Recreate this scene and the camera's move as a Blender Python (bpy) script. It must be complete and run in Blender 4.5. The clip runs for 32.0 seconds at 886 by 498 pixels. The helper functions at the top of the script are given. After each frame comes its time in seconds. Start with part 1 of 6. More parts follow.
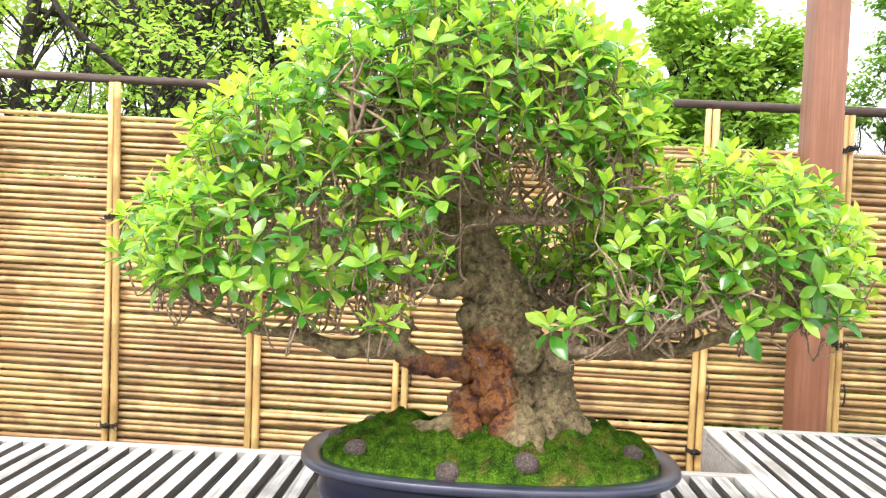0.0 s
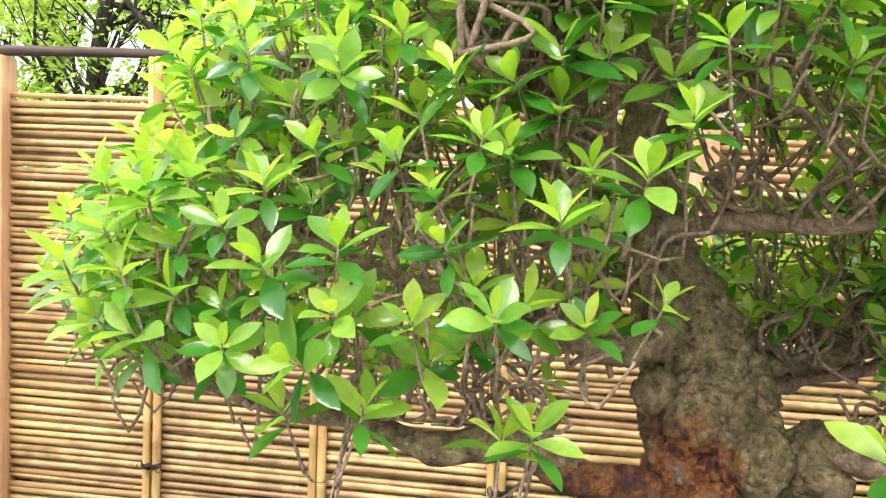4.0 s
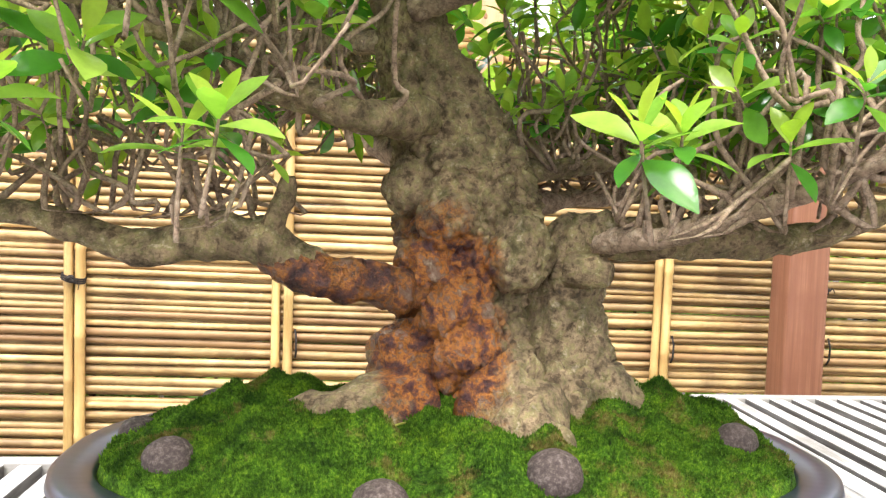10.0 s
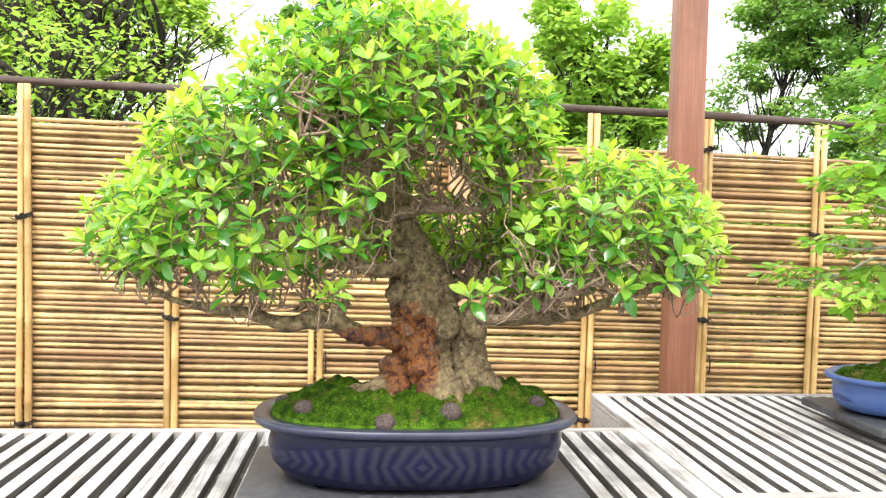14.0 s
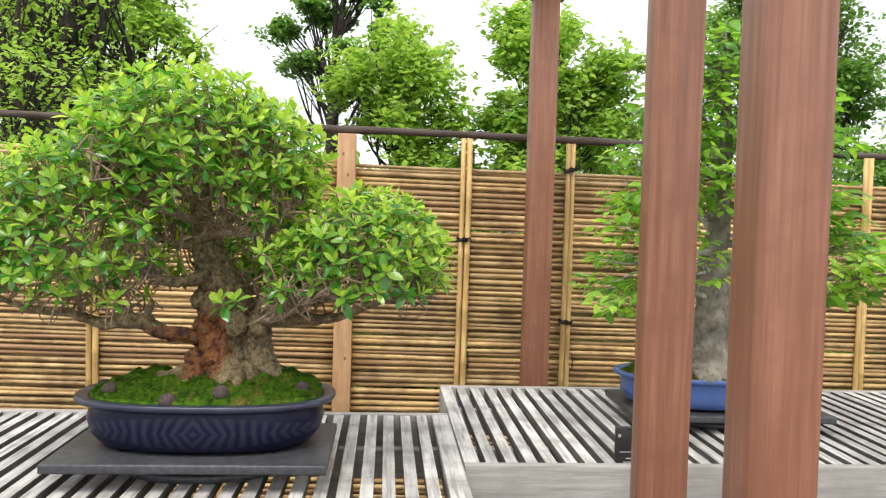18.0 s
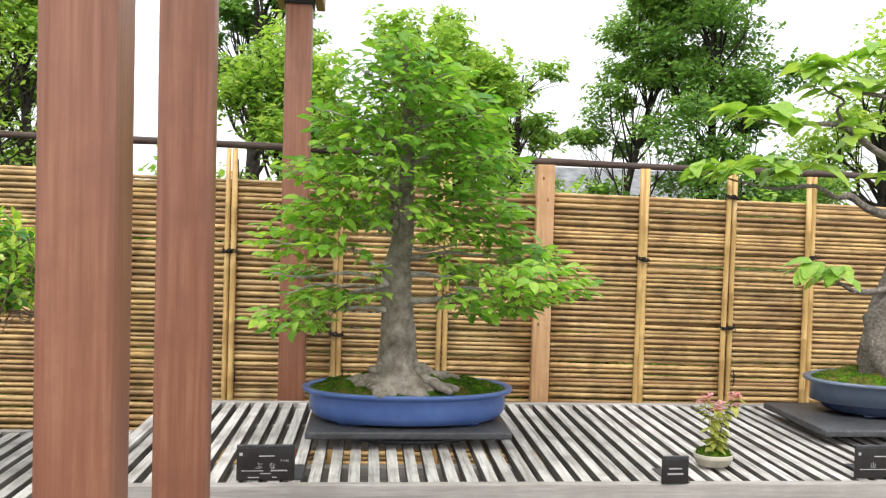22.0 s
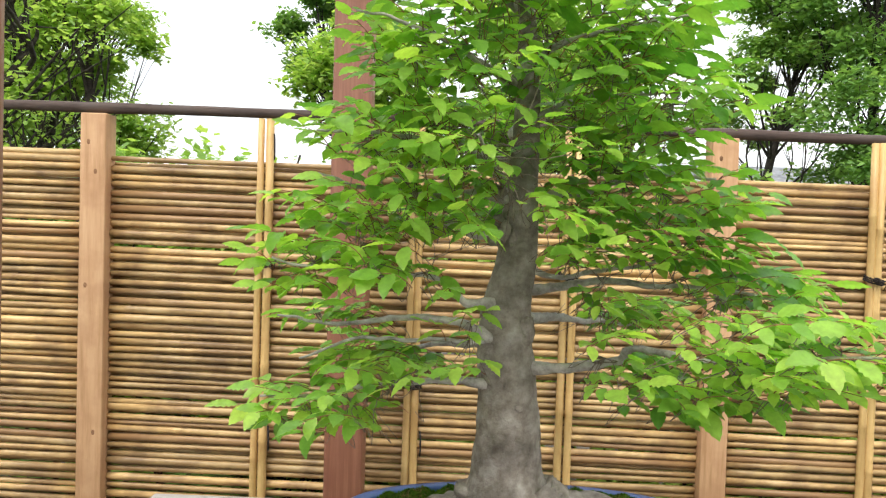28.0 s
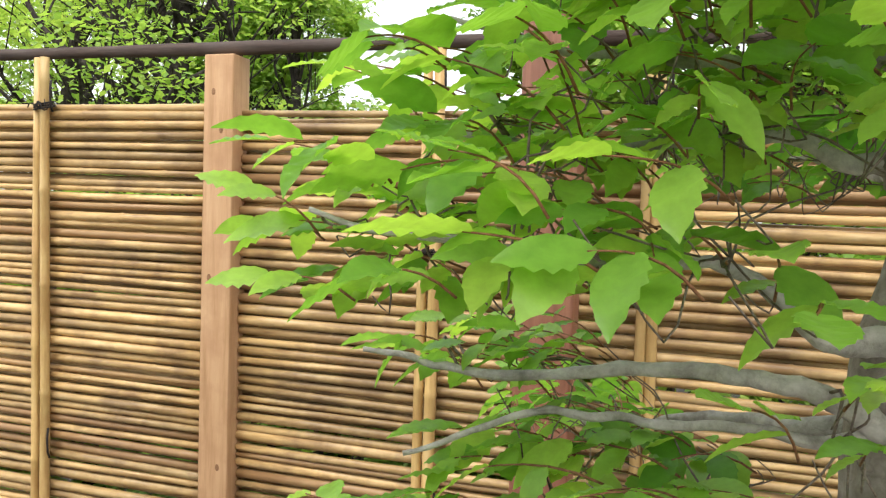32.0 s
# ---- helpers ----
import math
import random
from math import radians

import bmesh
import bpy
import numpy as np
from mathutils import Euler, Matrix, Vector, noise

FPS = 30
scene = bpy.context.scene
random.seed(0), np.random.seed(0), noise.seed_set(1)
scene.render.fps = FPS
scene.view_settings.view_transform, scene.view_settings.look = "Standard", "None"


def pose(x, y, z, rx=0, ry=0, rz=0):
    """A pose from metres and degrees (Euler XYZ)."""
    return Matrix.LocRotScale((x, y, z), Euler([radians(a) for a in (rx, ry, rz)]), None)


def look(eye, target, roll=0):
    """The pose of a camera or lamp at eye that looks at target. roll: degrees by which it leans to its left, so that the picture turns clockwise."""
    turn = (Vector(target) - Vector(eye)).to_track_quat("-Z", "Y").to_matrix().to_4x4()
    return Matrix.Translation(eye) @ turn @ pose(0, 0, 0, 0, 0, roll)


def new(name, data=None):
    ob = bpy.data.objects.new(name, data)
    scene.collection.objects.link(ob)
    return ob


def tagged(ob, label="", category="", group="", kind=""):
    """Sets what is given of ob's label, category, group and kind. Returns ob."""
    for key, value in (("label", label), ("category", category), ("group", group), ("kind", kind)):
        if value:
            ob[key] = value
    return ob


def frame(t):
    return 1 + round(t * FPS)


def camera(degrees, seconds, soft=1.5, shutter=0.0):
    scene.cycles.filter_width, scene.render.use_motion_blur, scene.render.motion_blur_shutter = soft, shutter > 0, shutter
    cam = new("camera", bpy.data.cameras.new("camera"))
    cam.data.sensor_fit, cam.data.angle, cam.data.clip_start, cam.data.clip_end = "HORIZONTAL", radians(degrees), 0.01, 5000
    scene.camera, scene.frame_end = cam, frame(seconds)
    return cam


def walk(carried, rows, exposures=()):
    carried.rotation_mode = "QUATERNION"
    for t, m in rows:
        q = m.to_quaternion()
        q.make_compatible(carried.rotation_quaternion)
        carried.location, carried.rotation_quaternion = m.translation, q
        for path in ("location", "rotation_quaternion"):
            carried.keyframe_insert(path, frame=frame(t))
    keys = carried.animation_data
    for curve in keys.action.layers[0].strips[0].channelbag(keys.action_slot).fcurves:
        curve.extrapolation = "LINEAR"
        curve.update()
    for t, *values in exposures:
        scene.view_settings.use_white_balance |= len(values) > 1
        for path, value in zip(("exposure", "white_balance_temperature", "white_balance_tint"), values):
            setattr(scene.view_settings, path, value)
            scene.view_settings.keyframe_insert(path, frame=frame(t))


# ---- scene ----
cam = camera(59.05, 32.0, soft=1.25)
PATH = [
    (0, -0.0078, -0.0076, 1.3157, 87.51, -2.17, 2.49),
    (0.5, -0.0245, 0.1148, 1.3163, 86.47, -2.00, 5.28),
    (1, -0.0614, 0.2668, 1.3269, 87.21, -1.55, 7.08),
    (1.5, -0.0860, 0.3792, 1.3269, 87.43, -1.77, 8.13),
    (2, -0.1002, 0.4395, 1.3246, 87.28, -2.05, 8.15),
    (2.5, -0.1089, 0.4791, 1.3244, 87.36, -1.94, 8.50),
    (4.5, -0.1049, 0.4876, 1.3052, 86.81, -1.60, 7.80),
    (5, -0.0934, 0.4830, 1.2818, 86.14, -1.67, 5.91),
    (5.5, -0.0768, 0.4866, 1.2510, 86.55, -1.63, 4.01),
    (6, -0.0608, 0.4934, 1.2218, 86.51, -1.87, 0.92),
    (6.5, -0.0479, 0.4878, 1.2057, 86.62, -1.78, -1.48),
    (7, -0.0392, 0.4881, 1.1942, 86.77, -2.13, -3.27),
    (7.5, -0.0378, 0.5002, 1.1756, 86.71, -2.16, -4.55),
    (8, -0.0395, 0.5284, 1.1614, 86.82, -2.05, -4.85),
    (8.5, -0.0352, 0.5505, 1.1519, 86.72, -1.95, -5.30),
    (9, -0.0333, 0.5685, 1.1473, 86.64, -1.83, -5.55),
    (9.5, -0.0376, 0.5811, 1.1424, 86.65, -1.86, -5.84),
    (10, -0.0489, 0.5794, 1.1466, 86.74, -1.96, -5.87),
    (10.5, -0.0544, 0.5565, 1.1562, 87.21, -2.19, -5.65),
    (11, -0.0479, 0.4935, 1.1710, 88.04, -2.20, -5.82),
    (11.5, -0.0387, 0.3887, 1.1948, 88.05, -2.20, -5.90),
    (12, -0.0142, 0.2448, 1.2175, 87.93, -1.87, -5.86),
    (12.5, -0.0053, 0.1214, 1.2425, 87.30, -1.81, -5.80),
    (13, -0.0360, 0.0239, 1.2701, 87.70, -1.99, -6.03),
    (13.5, -0.0706, -0.0918, 1.2863, 87.79, -1.54, -6.06),
    (15.5, -0.0250, -0.4659, 1.3075, 87.86, -1.62, -3.79),
    (16, 0.0198, -0.5238, 1.3103, 87.53, -1.49, -3.67),
    (16.5, 0.0646, -0.5534, 1.3183, 87.60, -1.75, -3.94),
    (17, 0.1276, -0.5959, 1.3312, 87.73, -1.77, -3.75),
    (17.5, 0.2448, -0.5978, 1.3414, 87.65, -1.72, -3.61),
    (18, 0.4072, -0.6016, 1.3584, 87.79, -1.59, -4.08),
    (18.5, 0.5986, -0.6307, 1.3506, 88.04, -1.78, -4.59),
    (19, 0.7658, -0.6905, 1.3524, 87.57, -1.88, -5.43),
    (19.5, 0.8656, -0.6934, 1.3493, 87.45, -1.54, -5.94),
    (20, 1.0045, -0.6225, 1.3677, 88.00, -1.96, -6.00),
    (20.5, 1.0846, -0.5721, 1.3760, 88.32, -1.76, -6.43),
    (21, 1.1581, -0.5719, 1.3939, 88.04, -1.64, -6.22),
    (21.5, 1.2202, -0.6021, 1.3999, 88.14, -1.69, -6.14),
    (22, 1.2547, -0.6337, 1.3987, 88.30, -1.57, -5.31),
    (22.5, 1.2810, -0.6571, 1.3979, 88.52, -1.70, -3.82),
    (23, 1.3069, -0.6774, 1.3971, 88.71, -1.61, -2.04),
    (23.5, 1.3265, -0.6977, 1.3972, 88.53, -1.72, -0.80),
    (24, 1.3452, -0.7061, 1.3957, 88.47, -1.81, 0.22),
    (24.5, 1.3630, -0.6690, 1.3931, 87.66, -2.01, 0.97),
    (25, 1.3773, -0.5658, 1.3911, 87.54, -1.80, 1.31),
    (25.5, 1.3718, -0.4059, 1.3885, 88.16, -1.63, 1.32),
    (27.5, 1.2886, 0.2047, 1.3926, 88.03, -1.62, 1.99),
    (28, 1.2624, 0.3479, 1.4028, 88.19, -1.69, 1.55),
    (28.5, 1.2366, 0.4650, 1.3948, 87.39, -1.69, 2.06),
    (29, 1.2226, 0.6012, 1.3818, 87.39, -1.91, 2.71),
    (29.5, 1.2077, 0.7251, 1.3756, 87.62, -1.78, 3.86),
    (30, 1.2015, 0.8183, 1.3706, 87.44, -1.63, 6.49),
    (30.5, 1.1945, 0.8801, 1.3605, 87.29, -1.62, 9.43),
    (31, 1.1892, 0.9325, 1.3530, 87.00, -1.45, 12.07),
    (31.5, 1.1891, 0.9828, 1.3504, 87.13, -1.59, 14.69),
    (32, 1.1907, 1.0225, 1.3501, 87.66, -1.66, 17.19),
]
# the picture is brighter while the first tree fills it, and darkens as the camera moves on
EXPOSURES = [(0.0, 1.36), (1.0, 1.45), (2.0, 1.25), (5.0, 1.3), (6.0, 1.42), (7.0, 1.12), (8.0, 1.38), (9.0, 1.55), (12.0, 1.62), (13.5, 1.42), (16.8, 1.15), (18.0, 0.52), (19.2, 0.2), (20.2, 0.32), (22.0, 0.48), (24.5, 0.48), (28.0, 0.62), (32.0, 0.63)]
walk(cam, [(t, pose(x, y, z, rx, ry, rz)) for t, x, y, z, rx, ry, rz in PATH], EXPOSURES)

# ---------------------------------------------------------------- light: bright overcast sky
world = bpy.data.worlds.new("sky")
scene.world = world
world.use_nodes = True
wn, wl = world.node_tree.nodes, world.node_tree.links
wn.clear()
sky = wn.new("ShaderNodeTexSky")
sky.sky_type, sky.sun_disc = "NISHITA", False
sky.sun_elevation, sky.sun_rotation = radians(58), radians(150)
sky.dust_density, sky.ozone_density, sky.air_density = 6.0, 0.6, 1.0
w_sky, w_veil, w_add, w_out = (wn.new("ShaderNodeBackground"), wn.new("ShaderNodeBackground"), wn.new("ShaderNodeAddShader"), wn.new("ShaderNodeOutputWorld"))
wl.new(sky.outputs[0], w_sky.inputs[0])
w_sky.inputs[1].default_value = 0.05
w_veil.inputs[0].default_value, w_veil.inputs[1].default_value = (0.97, 0.985, 1.0, 1), 0.95
wl.new(w_sky.outputs[0], w_add.inputs[0])
wl.new(w_veil.outputs[0], w_add.inputs[1])
wl.new(w_add.outputs[0], w_out.inputs[0])
sun = new("sun", bpy.data.lights.new("sun", "SUN"))
sun.data.energy, sun.data.angle, sun.data.color = 1.5, radians(25), (1.0, 0.96, 0.9)
sun.matrix_world = look((0, 0, 10), (0.9 * math.sin(radians(30)) * 4, 4, 3.2))


# ---------------------------------------------------------------- materials
def material(name, rough=0.6, metal=0.0, spec=0.5):
    m = bpy.data.materials.new(name)
    m.use_nodes = True
    n = m.node_tree.nodes
    b = n["Principled BSDF"]
    b.inputs["Roughness"].default_value = rough
    b.inputs["Metallic"].default_value = metal
    b.inputs["Specular IOR Level"].default_value = spec
    return m, n, m.node_tree.links, b


def node(n, kind, **values):
    made = n.new(kind)
    for k, v in values.items():
        made.inputs[k.replace("_", " ")].default_value = v
    return made


def ramp(n, stops):
    r = n.new("ShaderNodeValToRGB")
    el = r.color_ramp.elements
    while len(el) < len(stops):
        el.new(0.5)
    for e, (at, c) in zip(el, stops):
        e.position, e.color = at, (*c, 1)
    return r


def mixrgb(n, l, fac, a, b, mode="MIX"):
    x = n.new("ShaderNodeMix")
    x.data_type, x.blend_type = "RGBA", mode
    for sock, v in ((x.inputs[0], fac), (x.inputs[6], a), (x.inputs[7], b)):
        if isinstance(v, (int, float)):
            sock.default_value = v
        elif isinstance(v, tuple):
            sock.default_value = (*v, 1)
        else:
            l.new(v, sock)
    return x.outputs[2]


def coords(n, l, scale=(1, 1, 1), space="Object"):
    tc, mp = n.new("ShaderNodeTexCoord"), n.new("ShaderNodeMapping")
    mp.inputs["Scale"].default_value = scale
    l.new(tc.outputs[space], mp.inputs[0])
    return mp.outputs[0]


def world_coords(n, l, scale=(1, 1, 1)):
    g, mp = n.new("ShaderNodeNewGeometry"), n.new("ShaderNodeMapping")
    mp.inputs["Scale"].default_value = scale
    l.new(g.outputs["Position"], mp.inputs[0])
    return mp.outputs[0]


def bump(n, l, b, height, strength=0.4, distance=0.002):
    x = node(n, "ShaderNodeBump", Strength=strength, Distance=distance)
    l.new(height, x.inputs["Height"])
    l.new(x.outputs[0], b.inputs["Normal"])
    return x


def noise_tex(n, l, vec, scale, detail=6.0, rough=0.6):
    x = node(n, "ShaderNodeTexNoise", Scale=scale, Detail=detail, Roughness=rough)
    l.new(vec, x.inputs["Vector"])
    return x.outputs[0]


def grained(name, dark, mid, light, grain_scale, stain, rough=0.6, bump_s=0.4, vary=0.25, spec=0.4, fine=60.0, rand_dark=None):
    """Wood-like: stretched grain, blotches at a larger scale, and a shift from piece to piece."""
    m, n, l, b = material(name, rough, 0, spec)
    info = n.new("ShaderNodeObjectInfo")
    vec = world_coords(n, l, grain_scale)
    off = n.new("ShaderNodeVectorMath")
    l.new(vec, off.inputs[0])
    comb = n.new("ShaderNodeCombineXYZ")
    mul = n.new("ShaderNodeMath")
    mul.operation = "MULTIPLY"
    mul.inputs[1].default_value = 37.0
    l.new(info.outputs["Random"], mul.inputs[0])
    for k in range(3):
        l.new(mul.outputs[0], comb.inputs[k])
    l.new(comb.outputs[0], off.inputs[1])
    g = noise_tex(n, l, off.outputs[0], 1.0, 8, 0.65)
    r = ramp(n, [(0.3, dark), (0.5, mid), (0.72, light)])
    l.new(g, r.inputs[0])
    blot = noise_tex(n, l, world_coords(n, l), 9.0, 5, 0.6)
    br = ramp(n, [(0.44, (0, 0, 0)), (0.66, (1, 1, 1))])
    l.new(blot, br.inputs[0])
    sm = n.new("ShaderNodeMath")
    sm.operation = "MULTIPLY"
    sm.inputs[1].default_value = 0.7
    l.new(br.outputs[0], sm.inputs[0])
    c = mixrgb(n, l, sm.outputs[0], r.outputs[0], stain)
    vr = ramp(n, [(0.0, (1 - vary,) * 3), (1.0, (1 + vary * 0.4,) * 3)])
    l.new(info.outputs["Random"], vr.inputs[0])
    c = mixrgb(n, l, 1.0, c, vr.outputs[0], "MULTIPLY")
    if rand_dark:
        frac = node(n, "ShaderNodeMath")
        frac.operation = "MULTIPLY"
        frac.inputs[1].default_value = 7.31
        l.new(info.outputs["Random"], frac.inputs[0])
        fr = node(n, "ShaderNodeMath")
        fr.operation = "FRACT"
        l.new(frac.outputs[0], fr.inputs[0])
        pick = ramp(n, [(0.80, (0, 0, 0)), (0.9, (0.75, 0.75, 0.75))])
        l.new(fr.outputs[0], pick.inputs[0])
        c = mixrgb(n, l, pick.outputs[0], c, rand_dark)
    l.new(c, b.inputs["Base Color"])
    f = noise_tex(n, l, off.outputs[0], fine / 20.0, 6, 0.7)
    bump(n, l, b, f, bump_s, 0.0015)
    return m


BAMBOO = grained("bamboo", (0.33, 0.195, 0.08), (0.60, 0.40, 0.17), (0.74, 0.55, 0.285), (7, 60, 60), (0.19, 0.105, 0.05), 0.42, 0.25, 0.36, 0.45, rand_dark=(0.27, 0.15, 0.07))
BAMBOO_UP = grained("bamboo_upright", (0.42, 0.26, 0.09), (0.60, 0.41, 0.16), (0.68, 0.5, 0.23), (60, 60, 7), (0.46, 0.27, 0.10), 0.42, 0.2, 0.2, 0.45)
CEDAR = grained("cedar_post", (0.38, 0.215, 0.10), (0.52, 0.315, 0.165), (0.60, 0.39, 0.22), (70, 70, 5), (0.40, 0.22, 0.11), 0.65, 0.4, 0.1)
RAIL_BARK = grained("dark_rail", (0.035, 0.024, 0.02), (0.075, 0.05, 0.04), (0.14, 0.105, 0.085), (8, 90, 90), (0.10, 0.08, 0.07), 0.8, 0.8, 0.1)
RED_WOOD = grained("red_brown_wood", (0.185, 0.077, 0.045), (0.265, 0.112, 0.066), (0.355, 0.168, 0.106), (90, 90, 3), (0.22, 0.09, 0.055), 0.42, 0.25, 0.08, 0.5)
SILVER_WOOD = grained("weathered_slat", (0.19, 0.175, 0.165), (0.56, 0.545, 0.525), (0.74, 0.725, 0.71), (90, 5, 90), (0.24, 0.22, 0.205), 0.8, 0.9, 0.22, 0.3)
# slat sides and undersides: grime plus the shade of the gaps, put into the colour
SLAT_EDGE = grained("shaded_grimy_slat_edge", (0.07, 0.063, 0.057), (0.17, 0.158, 0.148), (0.30, 0.285, 0.27), (90, 5, 90), (0.10, 0.09, 0.082), 0.9, 0.9, 0.2, 0.2)
FASCIA_WOOD = grained("weathered_fascia", (0.25, 0.235, 0.22), (0.38, 0.36, 0.34), (0.47, 0.45, 0.43), (5, 90, 90), (0.30, 0.28, 0.26), 0.8, 0.7, 0.1, 0.3)


def speckled(name, a, b_, c, scale, rough, bump_s=0.5, spec=0.4, big=4.0, dist=0.002):
    m, n, l, b = material(name, rough, 0, spec)
    vec = world_coords(n, l)
    f = noise_tex(n, l, vec, scale, 8, 0.7)
    r = ramp(n, [(0.3, a), (0.5, b_), (0.7, c)])
    l.new(f, r.inputs[0])
    g = noise_tex(n, l, vec, big, 4, 0.6)
    gr = ramp(n, [(0.3, (0.72, 0.72, 0.72)), (0.7, (1.15, 1.15, 1.15))])
    l.new(g, gr.inputs[0])
    l.new(mixrgb(n, l, 1.0, r.outputs[0], gr.outputs[0], "MULTIPLY"), b.inputs["Base Color"])
    bump(n, l, b, f, bump_s, dist)
    return m


TWINE = speckled("black_twine", (0.012, 0.01, 0.009), (0.025, 0.02, 0.018), (0.05, 0.042, 0.036), 400, 0.9)
GRAVEL = speckled("gravel_ground", (0.06, 0.053, 0.043), (0.12, 0.105, 0.088), (0.21, 0.19, 0.16), 45, 0.95, 0.8, big=0.6, dist=0.01)
SLATE = speckled("dark_slab", (0.03, 0.031, 0.036), (0.052, 0.054, 0.06), (0.085, 0.088, 0.096), 60, 0.46, 0.12, 0.5, 7)
METAL_DARK = speckled("dark_bracket", (0.01, 0.01, 0.011), (0.02, 0.02, 0.022), (0.035, 0.035, 0.036), 80, 0.5, 0.2)
STONE = speckled("lava_ball", (0.03, 0.022, 0.021), (0.075, 0.055, 0.050), (0.18, 0.15, 0.135), 330, 0.85, 0.8, 0.3, 60, 0.0015)
KNOT = speckled("cedar_knot", (0.16, 0.075, 0.035), (0.25, 0.125, 0.06), (0.34, 0.19, 0.10), 220, 0.7, 0.4)
BOLT = speckled("bolt_steel", (0.5, 0.5, 0.5), (0.6, 0.6, 0.6), (0.7, 0.7, 0.7), 50, 0.35, 0.1)


def bark(name, stops, rough, crack_scale, strength, dist=0.004, patch=None, spec=0.3, crack=0.55, shade=0.65):
    m, n, l, b = material(name, rough, 0, spec)
    vec = world_coords(n, l)
    f = noise_tex(n, l, vec, crack_scale, 10, 0.68)
    rid = n.new("ShaderNodeMath")
    rid.operation = "SUBTRACT"
    l.new(noise_tex(n, l, vec, crack_scale * 0.75, 5, 0.62), rid.inputs[0])
    rid.inputs[1].default_value = 0.5
    rab = n.new("ShaderNodeMath")
    rab.operation = "ABSOLUTE"
    l.new(rid.outputs[0], rab.inputs[0])
    cr = ramp(n, [(0.0, (0.12, 0.12, 0.12)), (0.035, (0.8, 0.8, 0.8)), (0.12, (1, 1, 1))])
    l.new(rab.outputs[0], cr.inputs[0])
    r = ramp(n, stops)
    l.new(f, r.inputs[0])
    c = mixrgb(n, l, crack, r.outputs[0], cr.outputs[0], "MULTIPLY")
    g = noise_tex(n, l, vec, 22 if shade > 0.5 else 48, 4 if shade > 0.5 else 9, 0.6 if shade > 0.5 else 0.74)
    gr = ramp(n, [(0.3, (shade, shade, shade)), (0.7, (1.2, 1.2, 1.2))] if shade > 0.5 else [(0.36, (shade, shade, shade * 0.9)), (0.5, (0.9, 0.88, 0.85)), (0.62, (1.35, 1.32, 1.25))])
    l.new(g, gr.inputs[0])
    c = mixrgb(n, l, 1.0, c, gr.outputs[0], "MULTIPLY")
    if patch:
        centre, radii, colours = patch
        sub = n.new("ShaderNodeMapping")
        sub.vector_type = "POINT"
        sub.inputs["Location"].default_value = tuple(-a / r_ for a, r_ in zip(centre, radii))
        sub.inputs["Scale"].default_value = tuple(1 / r_ for r_ in radii)
        l.new(vec, sub.inputs[0])
        ln = n.new("ShaderNodeVectorMath")
        ln.operation = "LENGTH"
        l.new(sub.outputs[0], ln.inputs[0])
        ns = noise_tex(n, l, vec, 26, 5, 0.65)
        ad = n.new("ShaderNodeMath")
        ad.operation = "MULTIPLY_ADD"
        l.new(ns, ad.inputs[0])
        ad.inputs[1].default_value = 1.5
        l.new(ln.outputs["Value"], ad.inputs[2])
        msk = ramp(n, [(0.0, (1, 1, 1)), (0.62, (1, 1, 1)), (0.74, (0, 0, 0)), (1.0, (0, 0, 0))])
        hv = n.new("ShaderNodeMath")
        hv.operation = "MULTIPLY"
        hv.inputs[1].default_value = 0.38
        l.new(ad.outputs[0], hv.inputs[0])
        l.new(hv.outputs[0], msk.inputs[0])
        pr = ramp(n, colours)
        l.new(noise_tex(n, l, vec, 75, 8, 0.7), pr.inputs[0])
        wet = ramp(n, [(0.0, (rough, rough, rough)), (1.0, (0.42, 0.42, 0.42))])
        l.new(msk.outputs[0], wet.inputs[0])
        l.new(wet.outputs[0], b.inputs["Roughness"])
        c = mixrgb(n, l, msk.outputs[0], c, mixrgb(n, l, 0.25, pr.outputs[0], cr.outputs[0], "MULTIPLY"))
    l.new(c, b.inputs["Base Color"])
    hgt = mixrgb(n, l, 0.6, f, cr.outputs[0], "MULTIPLY")
    hgt = mixrgb(n, l, 0.35, hgt, noise_tex(n, l, vec, crack_scale * 3.5, 6, 0.7))
    bump(n, l, b, hgt, strength, dist)
    return m


RUST = [(0.30, (0.028, 0.014, 0.022)), (0.42, (0.085, 0.034, 0.032)), (0.485, (0.20, 0.07, 0.026)), (0.525, (0.40, 0.15, 0.025)), (0.57, (0.16, 0.075, 0.05)), (0.72, (0.36, 0.27, 0.2))]
BARK_ONE = bark("gardenia_bark", [(0.28, (0.05, 0.036, 0.024)), (0.41, (0.165, 0.118, 0.072)), (0.48, (0.29, 0.215, 0.138)), (0.56, (0.23, 0.198, 0.092)), (0.68, (0.47, 0.38, 0.285))], 0.85, 105, 1.0, 0.004, ((0.006, 1.17, 1.055), (0.052, 0.11, 0.088), RUST), 0.3, 0.3, 0.42)
BARK_RUST = bark("rusty_bark", RUST, 0.42, 60, 1.0, 0.006, None, 0.45)
BARK_TWIG = bark("gardenia_twig", [(0.3, (0.17, 0.115, 0.08)), (0.5, (0.37, 0.26, 0.185)), (0.7, (0.54, 0.42, 0.32))], 0.8, 150, 0.8, 0.002)
BARK_BEECH = bark("beech_bark", [(0.28, (0.12, 0.095, 0.07)), (0.5, (0.28, 0.245, 0.205)), (0.7, (0.43, 0.395, 0.345))], 0.75, 34, 0.8, 0.005, None, 0.25, 0.12)
